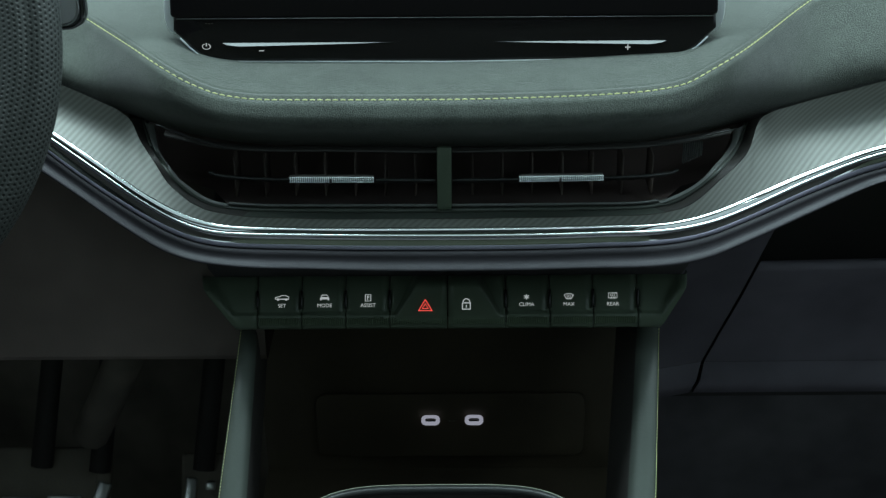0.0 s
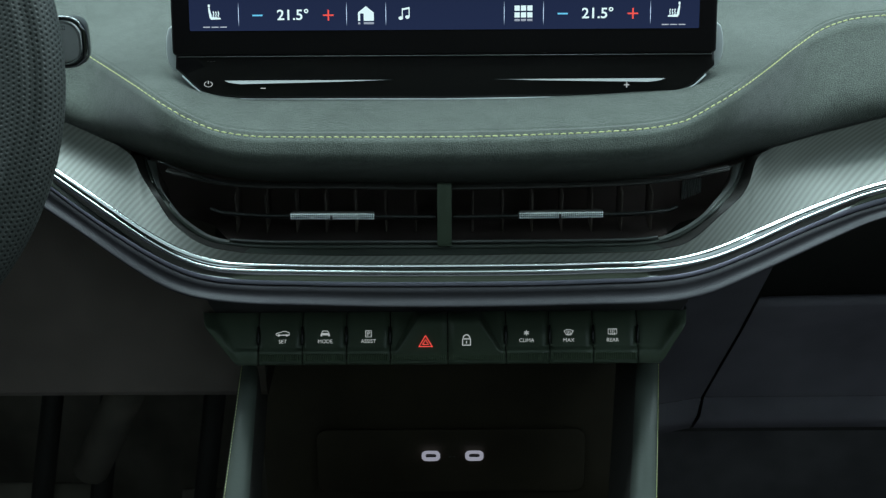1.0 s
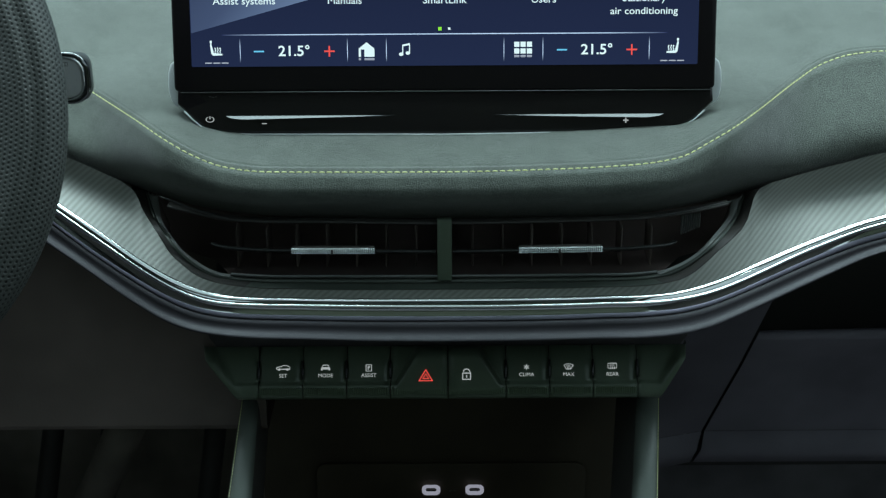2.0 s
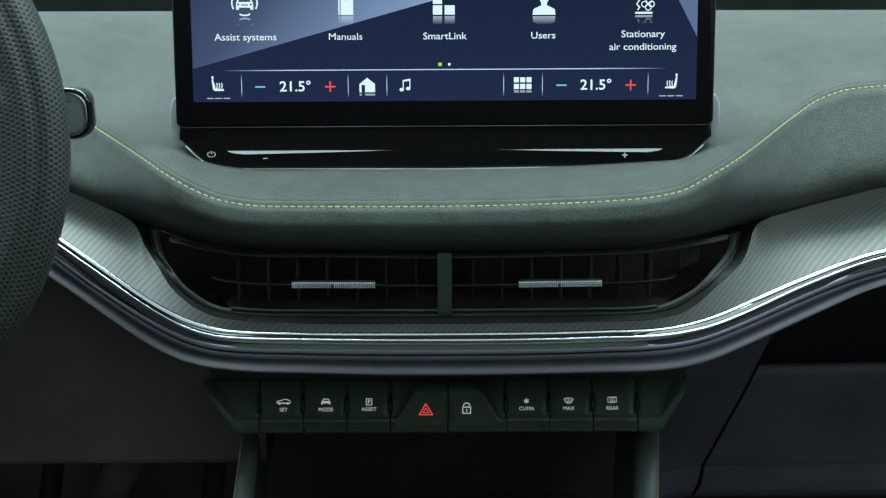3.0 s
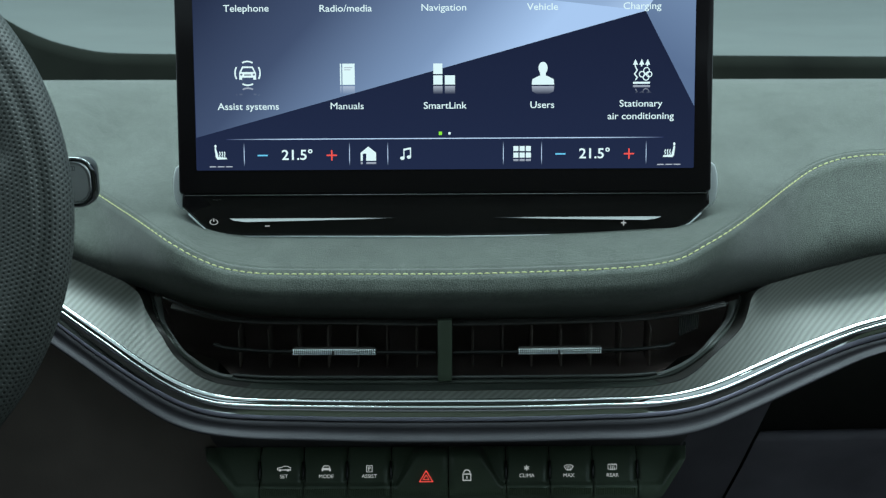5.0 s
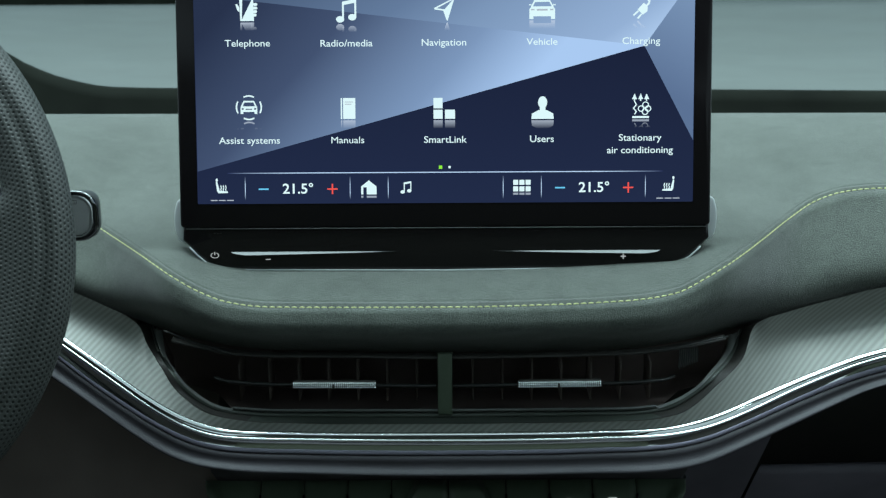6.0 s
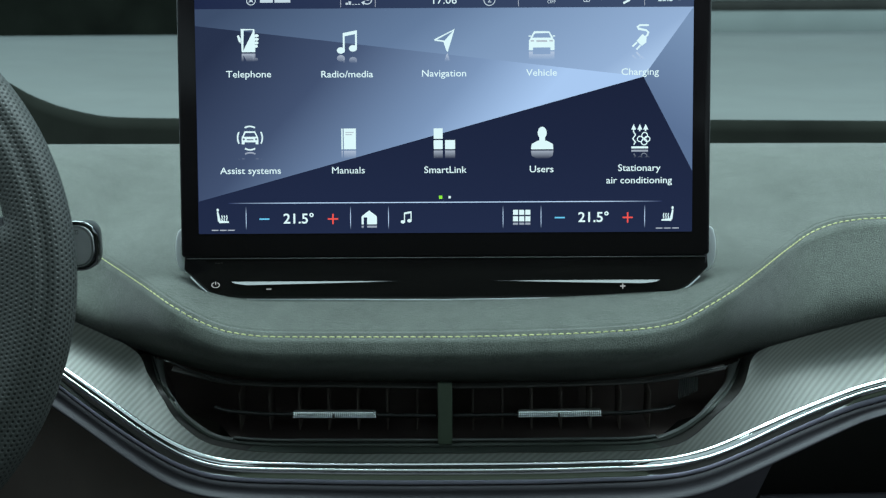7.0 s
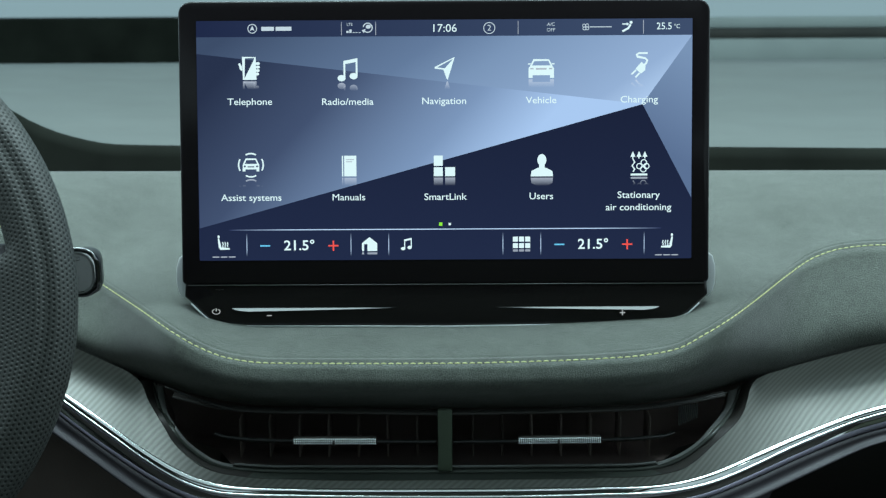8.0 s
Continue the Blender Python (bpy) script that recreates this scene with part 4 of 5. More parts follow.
for x in (-119.6, -56.8, -34.0, 34.8, 57.6, 119.8):
    show("separator", drawing(("r", -0.20, -7.0, 0.20, 7.0)), x, -62.4, POST)
for x in (-61.3, -40.8, 44.2, 119.0):
    show("separator", drawing(("r", -0.16, -4.0, 0.16, 4.0)), x, 66.8, DIM)


def seat(k):
    """A heated seat seen from the side: headrest, back, cushion and three rising waves."""
    back = [(-4.4, 3.4), (-3.4, 4.0), (-2.7, 1.2), (-1.9, -1.6), (-2.4, -3.6), (-3.6, -3.2)]
    cushion = [(-3.4, -3.0), (-2.2, -2.4), (4.0, -3.1), (4.3, -4.2), (-2.6, -4.4)]
    wave = [("s", 0.6, [(k * (-0.5 + 1.7 * j), -2.6), (k * (-1.0 + 1.7 * j), -1.6), (k * (-0.4 + 1.7 * j), -0.6), (k * (-0.8 + 1.7 * j), 0.6)]) for j in range(3)]
    tip = [("p", [(k * (-1.4 + 1.7 * j), 0.4), (k * (-0.2 + 1.7 * j), 0.4), (k * (-0.8 + 1.7 * j), 1.5)]) for j in range(3)]
    return [("d", k * -3.7, 5.0, 0.8, 1.1), ("p", back if k > 0 else mirrored(back)), ("p", cushion if k > 0 else mirrored(cushion))] + wave + tip


for k, x in ((1, -133.5), (-1, 133.4)):
    icon(x, -61.6, *seat(k), label="white heated seat icon", mirror=False, size=0.84)
    for j in (-4.9, 0, 4.9):
        show("level_bar", drawing(("r", -2.0, -0.3, 2.0, 0.3)), x + j, -69.6, DIM)
for x, s in ((-108.6, 1), (68.8, 1)):
    show("minus_sign", drawing(("r", -3.0, -0.45, 3.0, 0.45)), x, -63.0, BLUE)
for x in (-67.4, 109.6):
    show("plus_sign", drawing(("r", -3.1, -0.45, 3.1, 0.45), ("r", -0.45, -3.1, 0.45, -0.45), ("r", -0.45, 0.45, 0.45, 3.1)), x, -63.1, RED)
for x in (-87.9, 89.2):
    word("21.5°", x, -63.1, 5.8, squeeze=1.06, weight=0.00013)
icon(-45.6, -62.6, ("p", [(-5.0, -4.2), (-3.6, -4.2), (-3.6, 0.4), (-1.4, 0.4), (-1.4, -4.2), (5.0, -4.2), (5.0, 1.0), (0.0, 5.0), (-5.0, 1.0)]), label="white home icon", reach=0.0012, size=0.92)
icon(-23.4, -62.4, *note(0.54), label="white music note icon", mirror=False)
icon(46.0, -61.4, *[("r", -5.2 + 3.7 * i, -3.7 + 3.9 * j, -2.2 + 3.7 * i, -0.7 + 3.9 * j) for i in range(3) for j in range(2)], label="white app grid icon", reach=0.0013)
# status bar
show("icon", drawing(("a", 0, 0, 2.6, 0.5, 0, 360), ("p", [(-1.4, -1.3), (0, -0.6), (1.4, -1.3), (0, 1.8)])), -114.6, 67.0, STATUSLIT, "grey compass icon")
show("lettering_bar", drawing(("r", -9.0, -1.2, -1.4, 1.2), ("r", -0.4, -1.2, 9.0, 1.2)), -100.2, 66.9, STATUSLIT, "grey unread lettering")
word("LTE", -56.4, 69.2, 1.6, mat=STATUSLIT)
show("icon", drawing(("r", -4.6, -1, -3.2, 0.2), ("r", -2.8, -1, -1.4, 1.0), ("r", -0.8, -1.0, 0.4, -0.6), ("r", 1.0, -1.0, 2.2, -0.6), ("r", 2.8, -1.0, 4.0, -0.6)), -53.8, 65.2, STATUSLIT, "grey signal bars")
show("icon", drawing(("a", 0, 0, 2.7, 0.6, -140, 170), ("d", 0.4, 0.6, 1.5, 1.2), ("p", [(-3.6, -1.6), (-1.2, -0.6), (-2.2, -3.2)])), -45.6, 67.2, STATUSLIT, "grey globe icon")
word("17:06", 0.0, 66.5, 4.6, squeeze=1.06)
show("icon", drawing(("a", 0, 0, 3.3, 0.45, 0, 360)), 27.0, 66.6, STATUSLIT)
word("2", 27.0, 66.6, 3.4, mat=STATUSLIT)
word("A/C", 63.8, 68.5, 2.0, mat=STATUSLIT)
word("OFF", 63.8, 65.2, 2.0, mat=STATUSLIT)
show("icon", drawing(("a", -1.0, 0.8, 0.9, 0.4, 0, 360), ("a", 0.8, 0.9, 0.9, 0.4, 0, 360), ("a", -0.8, -0.9, 0.9, 0.4, 0, 360), ("a", 0.9, -0.8, 0.9, 0.4, 0, 360), ("r", 2.2, -0.25, 15.4, 0.25)), 84.6, 66.9, STATUSLIT, "grey fan level")
show("icon", drawing(("d", 2.4, 2.4, 0.9, 0.9), ("s", 1.2, [(2.2, 1.2), (0.6, -1.2), (-1.4, -2.2), (-2.8, -3.0)]), ("s", 0.7, [(-3.0, 1.4), (0.2, 1.4)]), ("p", [(-0.2, 2.4), (1.2, 1.4), (-0.2, 0.4)])), 109.2, 67.1, WHITE, "white air flow icon")
word("25.5", 131.4, 67.0, 4.0, squeeze=0.95)
word("°C", 139.0, 66.9, 2.4)

# ---------------------------------------------------------------- switch panel
SW = pose(-0.0025, 0.782, 0.5530, 78) @ Matrix.Scale(1.0339, 4)
switches = thing("switch_panel", SW, "row of green-black switches under the dashboard lip", "switch panel")


EDGES = (-0.1148, -0.0888, -0.0627, -0.0367, -0.0026, 0.0318, 0.0578, 0.0835, 0.1099)
PROFILE = [(0.0150, -0.0120), (0.0138, -0.0098), (0.0110, -0.0070), (0.0080, -0.0048), (0.0050, -0.0031), (0.0020, -0.0018), (-0.0010, -0.0008), (-0.0030, -0.0003), (-0.0038, 0.0001), (-0.0046, 0.0020), (-0.0054, 0.0030), (-0.0098, 0.0034), (-0.0124, 0.0032), (-0.0138, 0.0016), (-0.0142, -0.002), (-0.0143, -0.012)]


def on_face(x, v):
    """A pose that lies on the hollow face of a switch, v up from its middle."""
    vs, zs = [p[0] for p in PROFILE[8::-1]], [p[1] for p in PROFILE[8::-1]]
    a, b = np.interp((v - 0.0015, v + 0.0015), vs, zs)
    return pose(x, v, float(a + b) / 2 + 0.0004, math.degrees(math.atan2(b - a, 0.003)))


def key(x0, x1, bulge=0):
    """One switch: a recessed face, a step and a raised ridge along its lower edge; bulge lifts the face on one side of a slanting step."""
    rows = []
    for v, z in PROFILE:
        edge = 0.05 + 0.36 * float(np.clip((v + 0.0054) / 0.0200, 0, 1)) if bulge else 0.5
        ks = [edge * q for q in (0, 0.4, 0.8, 0.96, 1.0)] + [edge + 0.02, edge + 0.05, edge + 0.07, edge + 0.09] + [edge + 0.09 + (0.91 - edge) * q for q in (0.15, 0.5, 0.8, 1.0)]
        lift = [0, 0, 0, 0, 0.06, 0.35, 0.85, 0.97, 1, 1, 1, 1, 1]
        row = []
        for k, s in zip(ks, lift):
            top = z + (max(z, 0.0044 - 0.0016 * float(smoothstep((v - 0.004) / 0.010))) - z) * s if bulge and -0.0056 < v < 0.0146 else z
            row.append((x0 + (x1 - x0) * (k if bulge > 0 else 1 - k), v, top))
        if bulge <= 0:
            row.reverse()
        rows.append([(x0, v, z - 0.004)] + row + [(x1, v, z - 0.004)])
    return grid(rows)


def ridged(x0, x1, v0, v1, step=0.00105):
    """A strip of fine upright ridges."""
    n = int(round((x1 - x0) / step))
    xs, zs = [], []
    for i in range(n):
        a = x0 + (x1 - x0) * i / n
        w = (x1 - x0) / n
        xs += [a, a + w * 0.18, a + w * 0.5, a + w * 0.68]
        zs += [-0.0006, 0.0008, 0.0008, -0.0006]
    return grid([[(x, v1 + 0.0003, -0.0006) for x in xs], [(x, v1, z) for x, z in zip(xs, zs)], [(x, v0, z) for x, z in zip(xs, zs)], [(x, v0 - 0.0003, -0.0006) for x in xs]])


def wing(side):
    """The fixed end of the switch row: a hollow face with a raised rim along its slanting outer edge."""
    near = EDGES[0] + 0.0026 - 0.0004 if side < 0 else EDGES[-1] + 0.0026 + 0.0004
    rows = []
    for v, z in PROFILE:
        run = 0.0110 + 0.0224 * (v + 0.0150) / 0.030 if side < 0 else 0.0120 + 0.0176 * (v + 0.0150) / 0.030
        far = near + side * run
        row = []
        for k in (0.0, 0.15, 0.3, 0.45, 0.55, 0.65, 0.74, 0.80, 0.86, 0.92, 0.96, 1.0):
            rim = smoothstep((run * k - (run - 0.0062)) / 0.0022)
            row.append((near + (far - near) * k, v, z + (0.0044 - z) * float(rim) * float(smoothstep((v + 0.0140) / 0.0040)) * float(smoothstep((z + 0.0120) / 0.0065))))
        row.append((far + side * 0.0012, v, z - 0.004))
        row.append((far + side * 0.0014, v, z - 0.012))
        rows.append([(near, v, z - 0.004)] + row)
    return grid(rows)


for side in (-1, 1):
    part("wing", wing(side), SWITCH, switches, "green-black hollow end piece", local=True)


def legend(text, x, bm, parent, mat=None, size=2.15, gap=0.0, up_by=4.2):
    part("pictogram", bm, mat or LEGEND, parent, "lit pictogram", local=True, m=on_face(x, up_by / 1000) @ Matrix.Diagonal((0.90, 0.86, 1, 1)), smooth=False)
    if text:
        part("lettering", lettering(text, size / 1000, weight=0.0), LEGEND, parent, "lit word " + text, local=True, m=on_face(x, gap / 1000), smooth=False)


for i, (x0, x1) in enumerate(zip(EDGES, EDGES[1:])):
    a, b = x0 + 0.0026 + 0.0004, x1 + 0.0026 - 0.0004
    k = part("switch", key(a - 0.0001, b + 0.0001, 1 if i == 3 else -1 if i == 4 else 0), SWITCH, switches, local=True)
    part("ridge", ridged(a + 0.0005, b - 0.0005, -0.0104, -0.0066), RIDGES, k, "fine ridged strip", local=True, m=pose(0, 0, 0.0033), smooth=False)
    c = (a + b) / 2
    if i == 0:
        legend("SET", -0.0979, drawing(("s", 0.45, [(-4.4, -0.6), (-4.2, 0.6), (-1.6, 1.2), (0.0, 2.0), (2.4, 1.9), (4.4, 0.8), (4.4, -0.6), (-4.4, -0.6)]), ("d", -2.6, -0.8, 0.8, 0.8), ("d", 2.7, -0.8, 0.8, 0.8)), k)
    elif i == 1:
        legend("MODE", -0.0727, drawing(("s", 0.45, [(-2.4, 0.6), (-1.6, 2.1), (1.6, 2.1), (2.4, 0.6)]), ("p", [(-3.0, -1.6), (-2.0, -1.6), (-2.0, -0.9), (2.0, -0.9), (2.0, -1.6), (3.0, -1.6), (3.0, 0.0), (2.4, 0.7), (-2.4, 0.7), (-3.0, 0.0)])), k)
    elif i == 2:
        legend("ASSIST", -0.0470, drawing(("s", 0.4, [(-1.8, -2.2), (1.8, -2.2), (1.8, 2.2), (-1.8, 2.2), (-1.8, -2.4)]), ("r", -0.7, -1.5, -0.2, 1.5), ("a", 0.0, 0.7, 0.65, 0.4, -100, 100)), k)
    elif i == 3:
        tri = lambda r: [(r * math.cos(radians(q)), r * math.sin(radians(q))) for q in (90, 210, 330, 90, 210)]
        part("pictogram", drawing(("s", 0.5, tri(4.5)[:4]), ("s", 0.4, tri(2.0)[:4])), RED, k, "red hazard triangle", local=True, m=pose(-0.0131, 0.0006, 0.0052), smooth=False)
    elif i == 4:
        part("pictogram", drawing(("s", 0.6, [(-2.3, -3.2), (2.3, -3.2), (2.3, 0.6), (-2.3, 0.6), (-2.3, -3.5)]), ("a", 0, 1.2, 1.9, 0.6, 0, 180), ("r", -0.3, -2.2, 0.3, -0.6)), LEGEND, k, "white padlock mark", local=True, m=pose(0.0110, 0.0023, 0.0052), smooth=False)
    elif i == 5:
        legend("CLIMA", 0.0467, drawing(*[("s", 0.35, [(0, 0), (2.0 * math.cos(q), 2.0 * math.sin(q))]) for q in [math.tau * j / 6 + 0.52 for j in range(6)]], ("a", 0, 0, 1.0, 0.35, 0, 360)), k)
    elif i == 6:
        legend("MAX", 0.0717, drawing(("s", 0.4, [(-1.6, -1.4), (-3.0, 1.2), (-1.5, 2.0), (1.5, 2.0), (3.0, 1.2), (1.6, -1.4), (-1.7, -1.4)]), *[("s", 0.35, [(q, -2.0), (q + 0.3, -0.6), (q - 0.2, 0.4), (q, 1.3)]) for q in (-1.0, 0, 1.0)]), k)
    else:
        legend("REAR", 0.0977, drawing(("s", 0.4, [(-2.8, -1.2), (2.8, -1.2), (2.8, 2.2), (-2.8, 2.2), (-2.8, -1.4)]), *[("s", 0.35, [(q, -2.0), (q + 0.3, -0.4), (q - 0.2, 0.5), (q, 1.5)]) for q in (-1.2, 0, 1.2)]), k, up_by=4.3, gap=0.0)
for x in EDGES:
    if abs(x + 0.0026) > 0.001:
        part("gap_pin", rbox(0.0012, 0.0110, 0.0018, 0.0004, 2, pose(x + 0.0026, 0.0034, -0.0016, -22)), PIANO, switches, "glossy black divider pin", local=True)

# ---------------------------------------------------------------- lower dashboard
def sheet(rows_of_ctrl, n=40):
    """A panel through lines that each run straight between two places."""
    return grid([[tuple(Vector(a).lerp(Vector(b), i / n)) for i in range(n + 1)] for a, b in rows_of_ctrl])


knee = thing("lower_panel", (-0.32, 0.81, 0.50), "dark grey lower dashboard panel on the driver's side", "dashboard panel")
part("panel", sheet([((-0.52, 0.835, 0.690), (-0.118, 0.800, 0.600)), ((-0.52, 0.815, 0.640), (-0.118, 0.800, 0.575)), ((-0.52, 0.806, 0.55), (-0.118, 0.800, 0.540)), ((-0.52, 0.803, 0.5070), (-0.118, 0.802, 0.5070))]), LOWER, knee)
part("lower_edge", sheet([((-0.52, 0.8031, 0.5069), (-0.118, 0.8021, 0.5069)), ((-0.52, 0.8042, 0.5035), (-0.118, 0.8034, 0.5035)), ((-0.52, 0.808, 0.5010), (-0.118, 0.808, 0.5010)), ((-0.52, 0.86, 0.500), (-0.118, 0.86, 0.500))]), LOWER, knee, "rounded lower edge")
single("console_cover", sheet([((-0.156, 0.800, 0.595), (0.150, 0.800, 0.595)), ((-0.150, 0.800, 0.570), (0.146, 0.800, 0.570)), ((-0.128, 0.798, 0.538), (0.122, 0.798, 0.538)), ((-0.128, 0.86, 0.538), (0.122, 0.86, 0.538))]), COVER,
       "matt black console cover behind the switches", "console cover")
side = thing("side_panel", (0.16, 0.82, 0.465), "slate-grey panel beside the glovebox, darker copy for shade", "dashboard panel")
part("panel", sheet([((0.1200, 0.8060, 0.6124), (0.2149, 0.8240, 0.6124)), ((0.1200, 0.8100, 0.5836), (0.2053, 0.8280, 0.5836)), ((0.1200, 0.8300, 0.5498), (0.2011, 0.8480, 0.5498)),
                   ((0.1200, 0.8610, 0.5062), (0.1978, 0.8790, 0.5062)), ((0.1200, 0.8790, 0.4703), (0.1907, 0.8970, 0.4703)), ((0.1200, 0.8840, 0.4410), (0.1805, 0.9020, 0.4410))], 16), SHADEDSLATE, side)
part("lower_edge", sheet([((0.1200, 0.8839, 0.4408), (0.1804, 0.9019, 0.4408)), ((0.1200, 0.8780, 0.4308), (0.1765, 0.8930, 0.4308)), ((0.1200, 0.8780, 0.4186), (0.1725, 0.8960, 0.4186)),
                   ((0.1200, 0.9300, 0.4166), (0.1725, 0.9300, 0.4166))], 16), SHADEDSLATE, side, "creased lower edge")
glove = thing("glovebox", (0.32, 0.86, 0.44), "slate-grey closed glovebox lid with a creased lower edge", "glovebox")
part("lid", sheet([((0.2221, 0.9250, 0.5103), (0.7000, 0.9270, 0.5183)), ((0.2114, 0.8860, 0.5273), (0.7000, 0.8880, 0.5353)), ((0.2109, 0.8940, 0.5171), (0.7000, 0.8960, 0.5231)),
                   ((0.2102, 0.9220, 0.4832), (0.7000, 0.9240, 0.4862)), ((0.2021, 0.9380, 0.4473), (0.7000, 0.9400, 0.4483)), ((0.1910, 0.9410, 0.4179), (0.7000, 0.9430, 0.4179))]), GLOVE, glove, "slate-grey lid")
part("lower_edge", sheet([((0.1909, 0.9409, 0.4177), (0.7000, 0.9429, 0.4177)), ((0.1868, 0.9285, 0.4084), (0.7000, 0.9305, 0.4084)), ((0.1826, 0.9340, 0.3949), (0.7000, 0.9360, 0.3939)),
                   ((0.1826, 0.9900, 0.3919), (0.7000, 0.9900, 0.3919))]), GLOVE, glove, "creased lower edge")
# Dark sheet behind lid and seam, put there for the shade under the lip.
single("shade_sheet", sheet([((0.148, 0.93, 0.68), (0.70, 0.94, 0.68)), ((0.148, 0.985, 0.36), (0.70, 0.985, 0.36))], 4), DARK, "black sheet standing in for the shade behind the glovebox edge", "panel gap", "structure")

# ---------------------------------------------------------------- centre console
console = thing("centre_console", (0, 0.74, 0.30), "open centre console tray between two leatherette pillars with lime seams", "centre console")


def tucked(p, k):
    """The pillars' tops are set back along the camera's sight lines, into the shade under the switches."""
    return p + (p - Vector((0, 0, 0.968))) * (0.032 * max(0.0, 1 - (k + 0.30) / 0.80) ** 1.6 / p.y)


def pillar(outer, inner, side):
    """One pillar: top and bottom (x, y, z) of its outer and inner edge, carried on down to the tunnel."""
    rows = []
    n = 14
    o0, o1, i0, i1 = [Vector(p) for p in (*outer, *inner)]
    for j in range(n + 1):
        k = -0.30 + 2.14 * j / n
        o, i = o0.lerp(o1, k), i0.lerp(i1, k)
        o, i = tucked(o, k), tucked(i, k)
        w = (i - o)
        rows.append([o + Vector((-side * 0.001, 0.075, 0)), o + Vector((-side * 0.0005, 0.012, 0)), o + Vector((0, 0.004, 0)), o + w * 0.04 + Vector((0, 0.0012, 0)), o + w * 0.12 + Vector((0, 0.0, 0)), o + w * 0.30 + Vector((0, -0.0022, 0)), o + w * 0.55 + Vector((0, -0.0028, 0)),
                     o + w * 0.80 + Vector((0, -0.001, 0)), o + w * 0.95 + Vector((0, 0.003, 0)), o + w + Vector((0, 0.009, 0))])
    return grid(rows)


for side, outer_edge, inner_edge in ((1, ((-0.1310, 0.7840, 0.5340), (-0.1403, 0.7130, 0.4609)), ((-0.1206, 0.7840, 0.5340), (-0.1235, 0.7130, 0.4608))),
                                     (-1, ((0.1289, 0.7840, 0.5345), (0.1216, 0.7130, 0.4588)), ((0.1158, 0.7840, 0.5345), (0.1052, 0.7130, 0.4589)))):
    p = part("pillar", pillar(outer_edge, inner_edge, side), PILLAR, console, "grey-green leatherette pillar")
    a, b = [Vector(q) for q in inner_edge]
    part("tray_side", grid([[tucked(a.lerp(b, k), k) + Vector((0, d, 0)) for k in (-0.30, -0.1, 0.1, 0.3, 0.5, 1.0, 1.84)] for d in (0.0085, 0.05, 0.10)]), DARK, console)
    a, b = [Vector(q) for q in outer_edge]
    bm = bmesh.new()
    for j in range(100):
        k0, k1 = -0.10 + j * 1.9 / 100, -0.10 + (j + 0.72) * 1.9 / 100
        q, r = tucked(a.lerp(b, k0), k0), tucked(a.lerp(b, k1), k1)
        d = Vector((side * 0.0008, -0.0004, 0))
        piece = tube([q + d, q.lerp(r, 0.5) + d * 1.15, r + d], [0.00015, 0.00032, 0.00015], 5)
        data = bpy.data.meshes.new("s")
        piece.to_mesh(data)
        piece.free()
        bm.from_mesh(data)
        bpy.data.meshes.remove(data)
    part("seam_stitching", bm, THREAD, p, "lime seam stitching")

tray_box = [((-0.133, 0.79, 0.541), (0.118, 0.79, 0.541)), ((-0.133, 0.868, 0.540), (0.118, 0.868, 0.540)), ((-0.134, 0.872, 0.470), (0.118, 0.872, 0.470)), ((-0.133, 0.876, 0.368), (0.118, 0.876, 0.368)), ((-0.133, 0.70, 0.360), (0.118, 0.70, 0.360))]
part("tray", sheet(tray_box, 12), TRAY, console, "black storage tray", smooth=False)
part("port_panel", plate(round_rect(0.190, 0.052, 0.008, 5), 0.0018, 0.0006), TRAY, console, "black port panel", m=pose(-0.0005, 0.8700, 0.4085, 90))
for x in (-0.0146, 0.0161):
    outline = round_rect(0.0130, 0.0074, 0.0034, 6)
    bm = grid([[(r * u, r * v, z) for u, v in outline + outline[:1]] for r, z in ((1.0, -0.001), (1.0, 0.0008), (0.94, 0.0012), (0.66, 0.0012), (0.62, 0.0006), (0.62, -0.002))])
    port = part("usb_port", bm, USBGREY, console, "lit grey charging port", m=pose(x, 0.8665, 0.4152, 90))
    part("slot", rbox(0.0074, 0.0013, 0.002, 0.0006, 2, pose(x, 0.8665, 0.4152, 90)), DARK, port)
part("port_mark", drawing(("r", -1.8, -0.2, 1.4, 0.2), ("d", -1.8, 0, 0.7, 0.7), ("p", [(1.2, -0.7), (2.6, 0), (1.2, 0.7)])), PILLAR, console, m=pose(0.0005, 0.8655, 0.4152, 90), smooth=False)
ring = []
for j in range(64):
    a = math.tau * j / 64
    c, s = math.cos(a), math.sin(a)
    ring.append((-0.0075 + 0.088 * math.copysign(abs(c) ** 0.5, c), 0.660 + 0.062 * math.copysign(abs(s) ** 0.7, s), 0.4535 + 0.006 * s))
holder = thing("cup_holder", (-0.0075, 0.66, 0.38), "black cup holder ring with a thin lime edge in the console", "cup holder")
part("ring", tube(ring, 0.0026, 8, True), BEZEL, holder)
part("lime_edge", tube([(x, y + 0.002, z + 0.0022) for x, y, z in ring], 0.00035, 6, True), HOLDERLINE, holder, "thin lime edge")
part("well", grid([[(x, y, z) for x, y, z in ring + ring[:1]], [(x * 0.97, 0.66 + (y - 0.66) * 0.95, 0.385) for x, y, z in ring + ring[:1]]]), DARK, holder)
single("tunnel", sheet([((-0.155, 0.64, 0.386), (0.14, 0.64, 0.384)), ((-0.155, 0.74, 0.372), (0.14, 0.74, 0.372)), ((-0.155, 0.76, 0.0), (0.14, 0.76, 0.0))], 8), DARK, "black console base between the footwells", "console base", "structure")

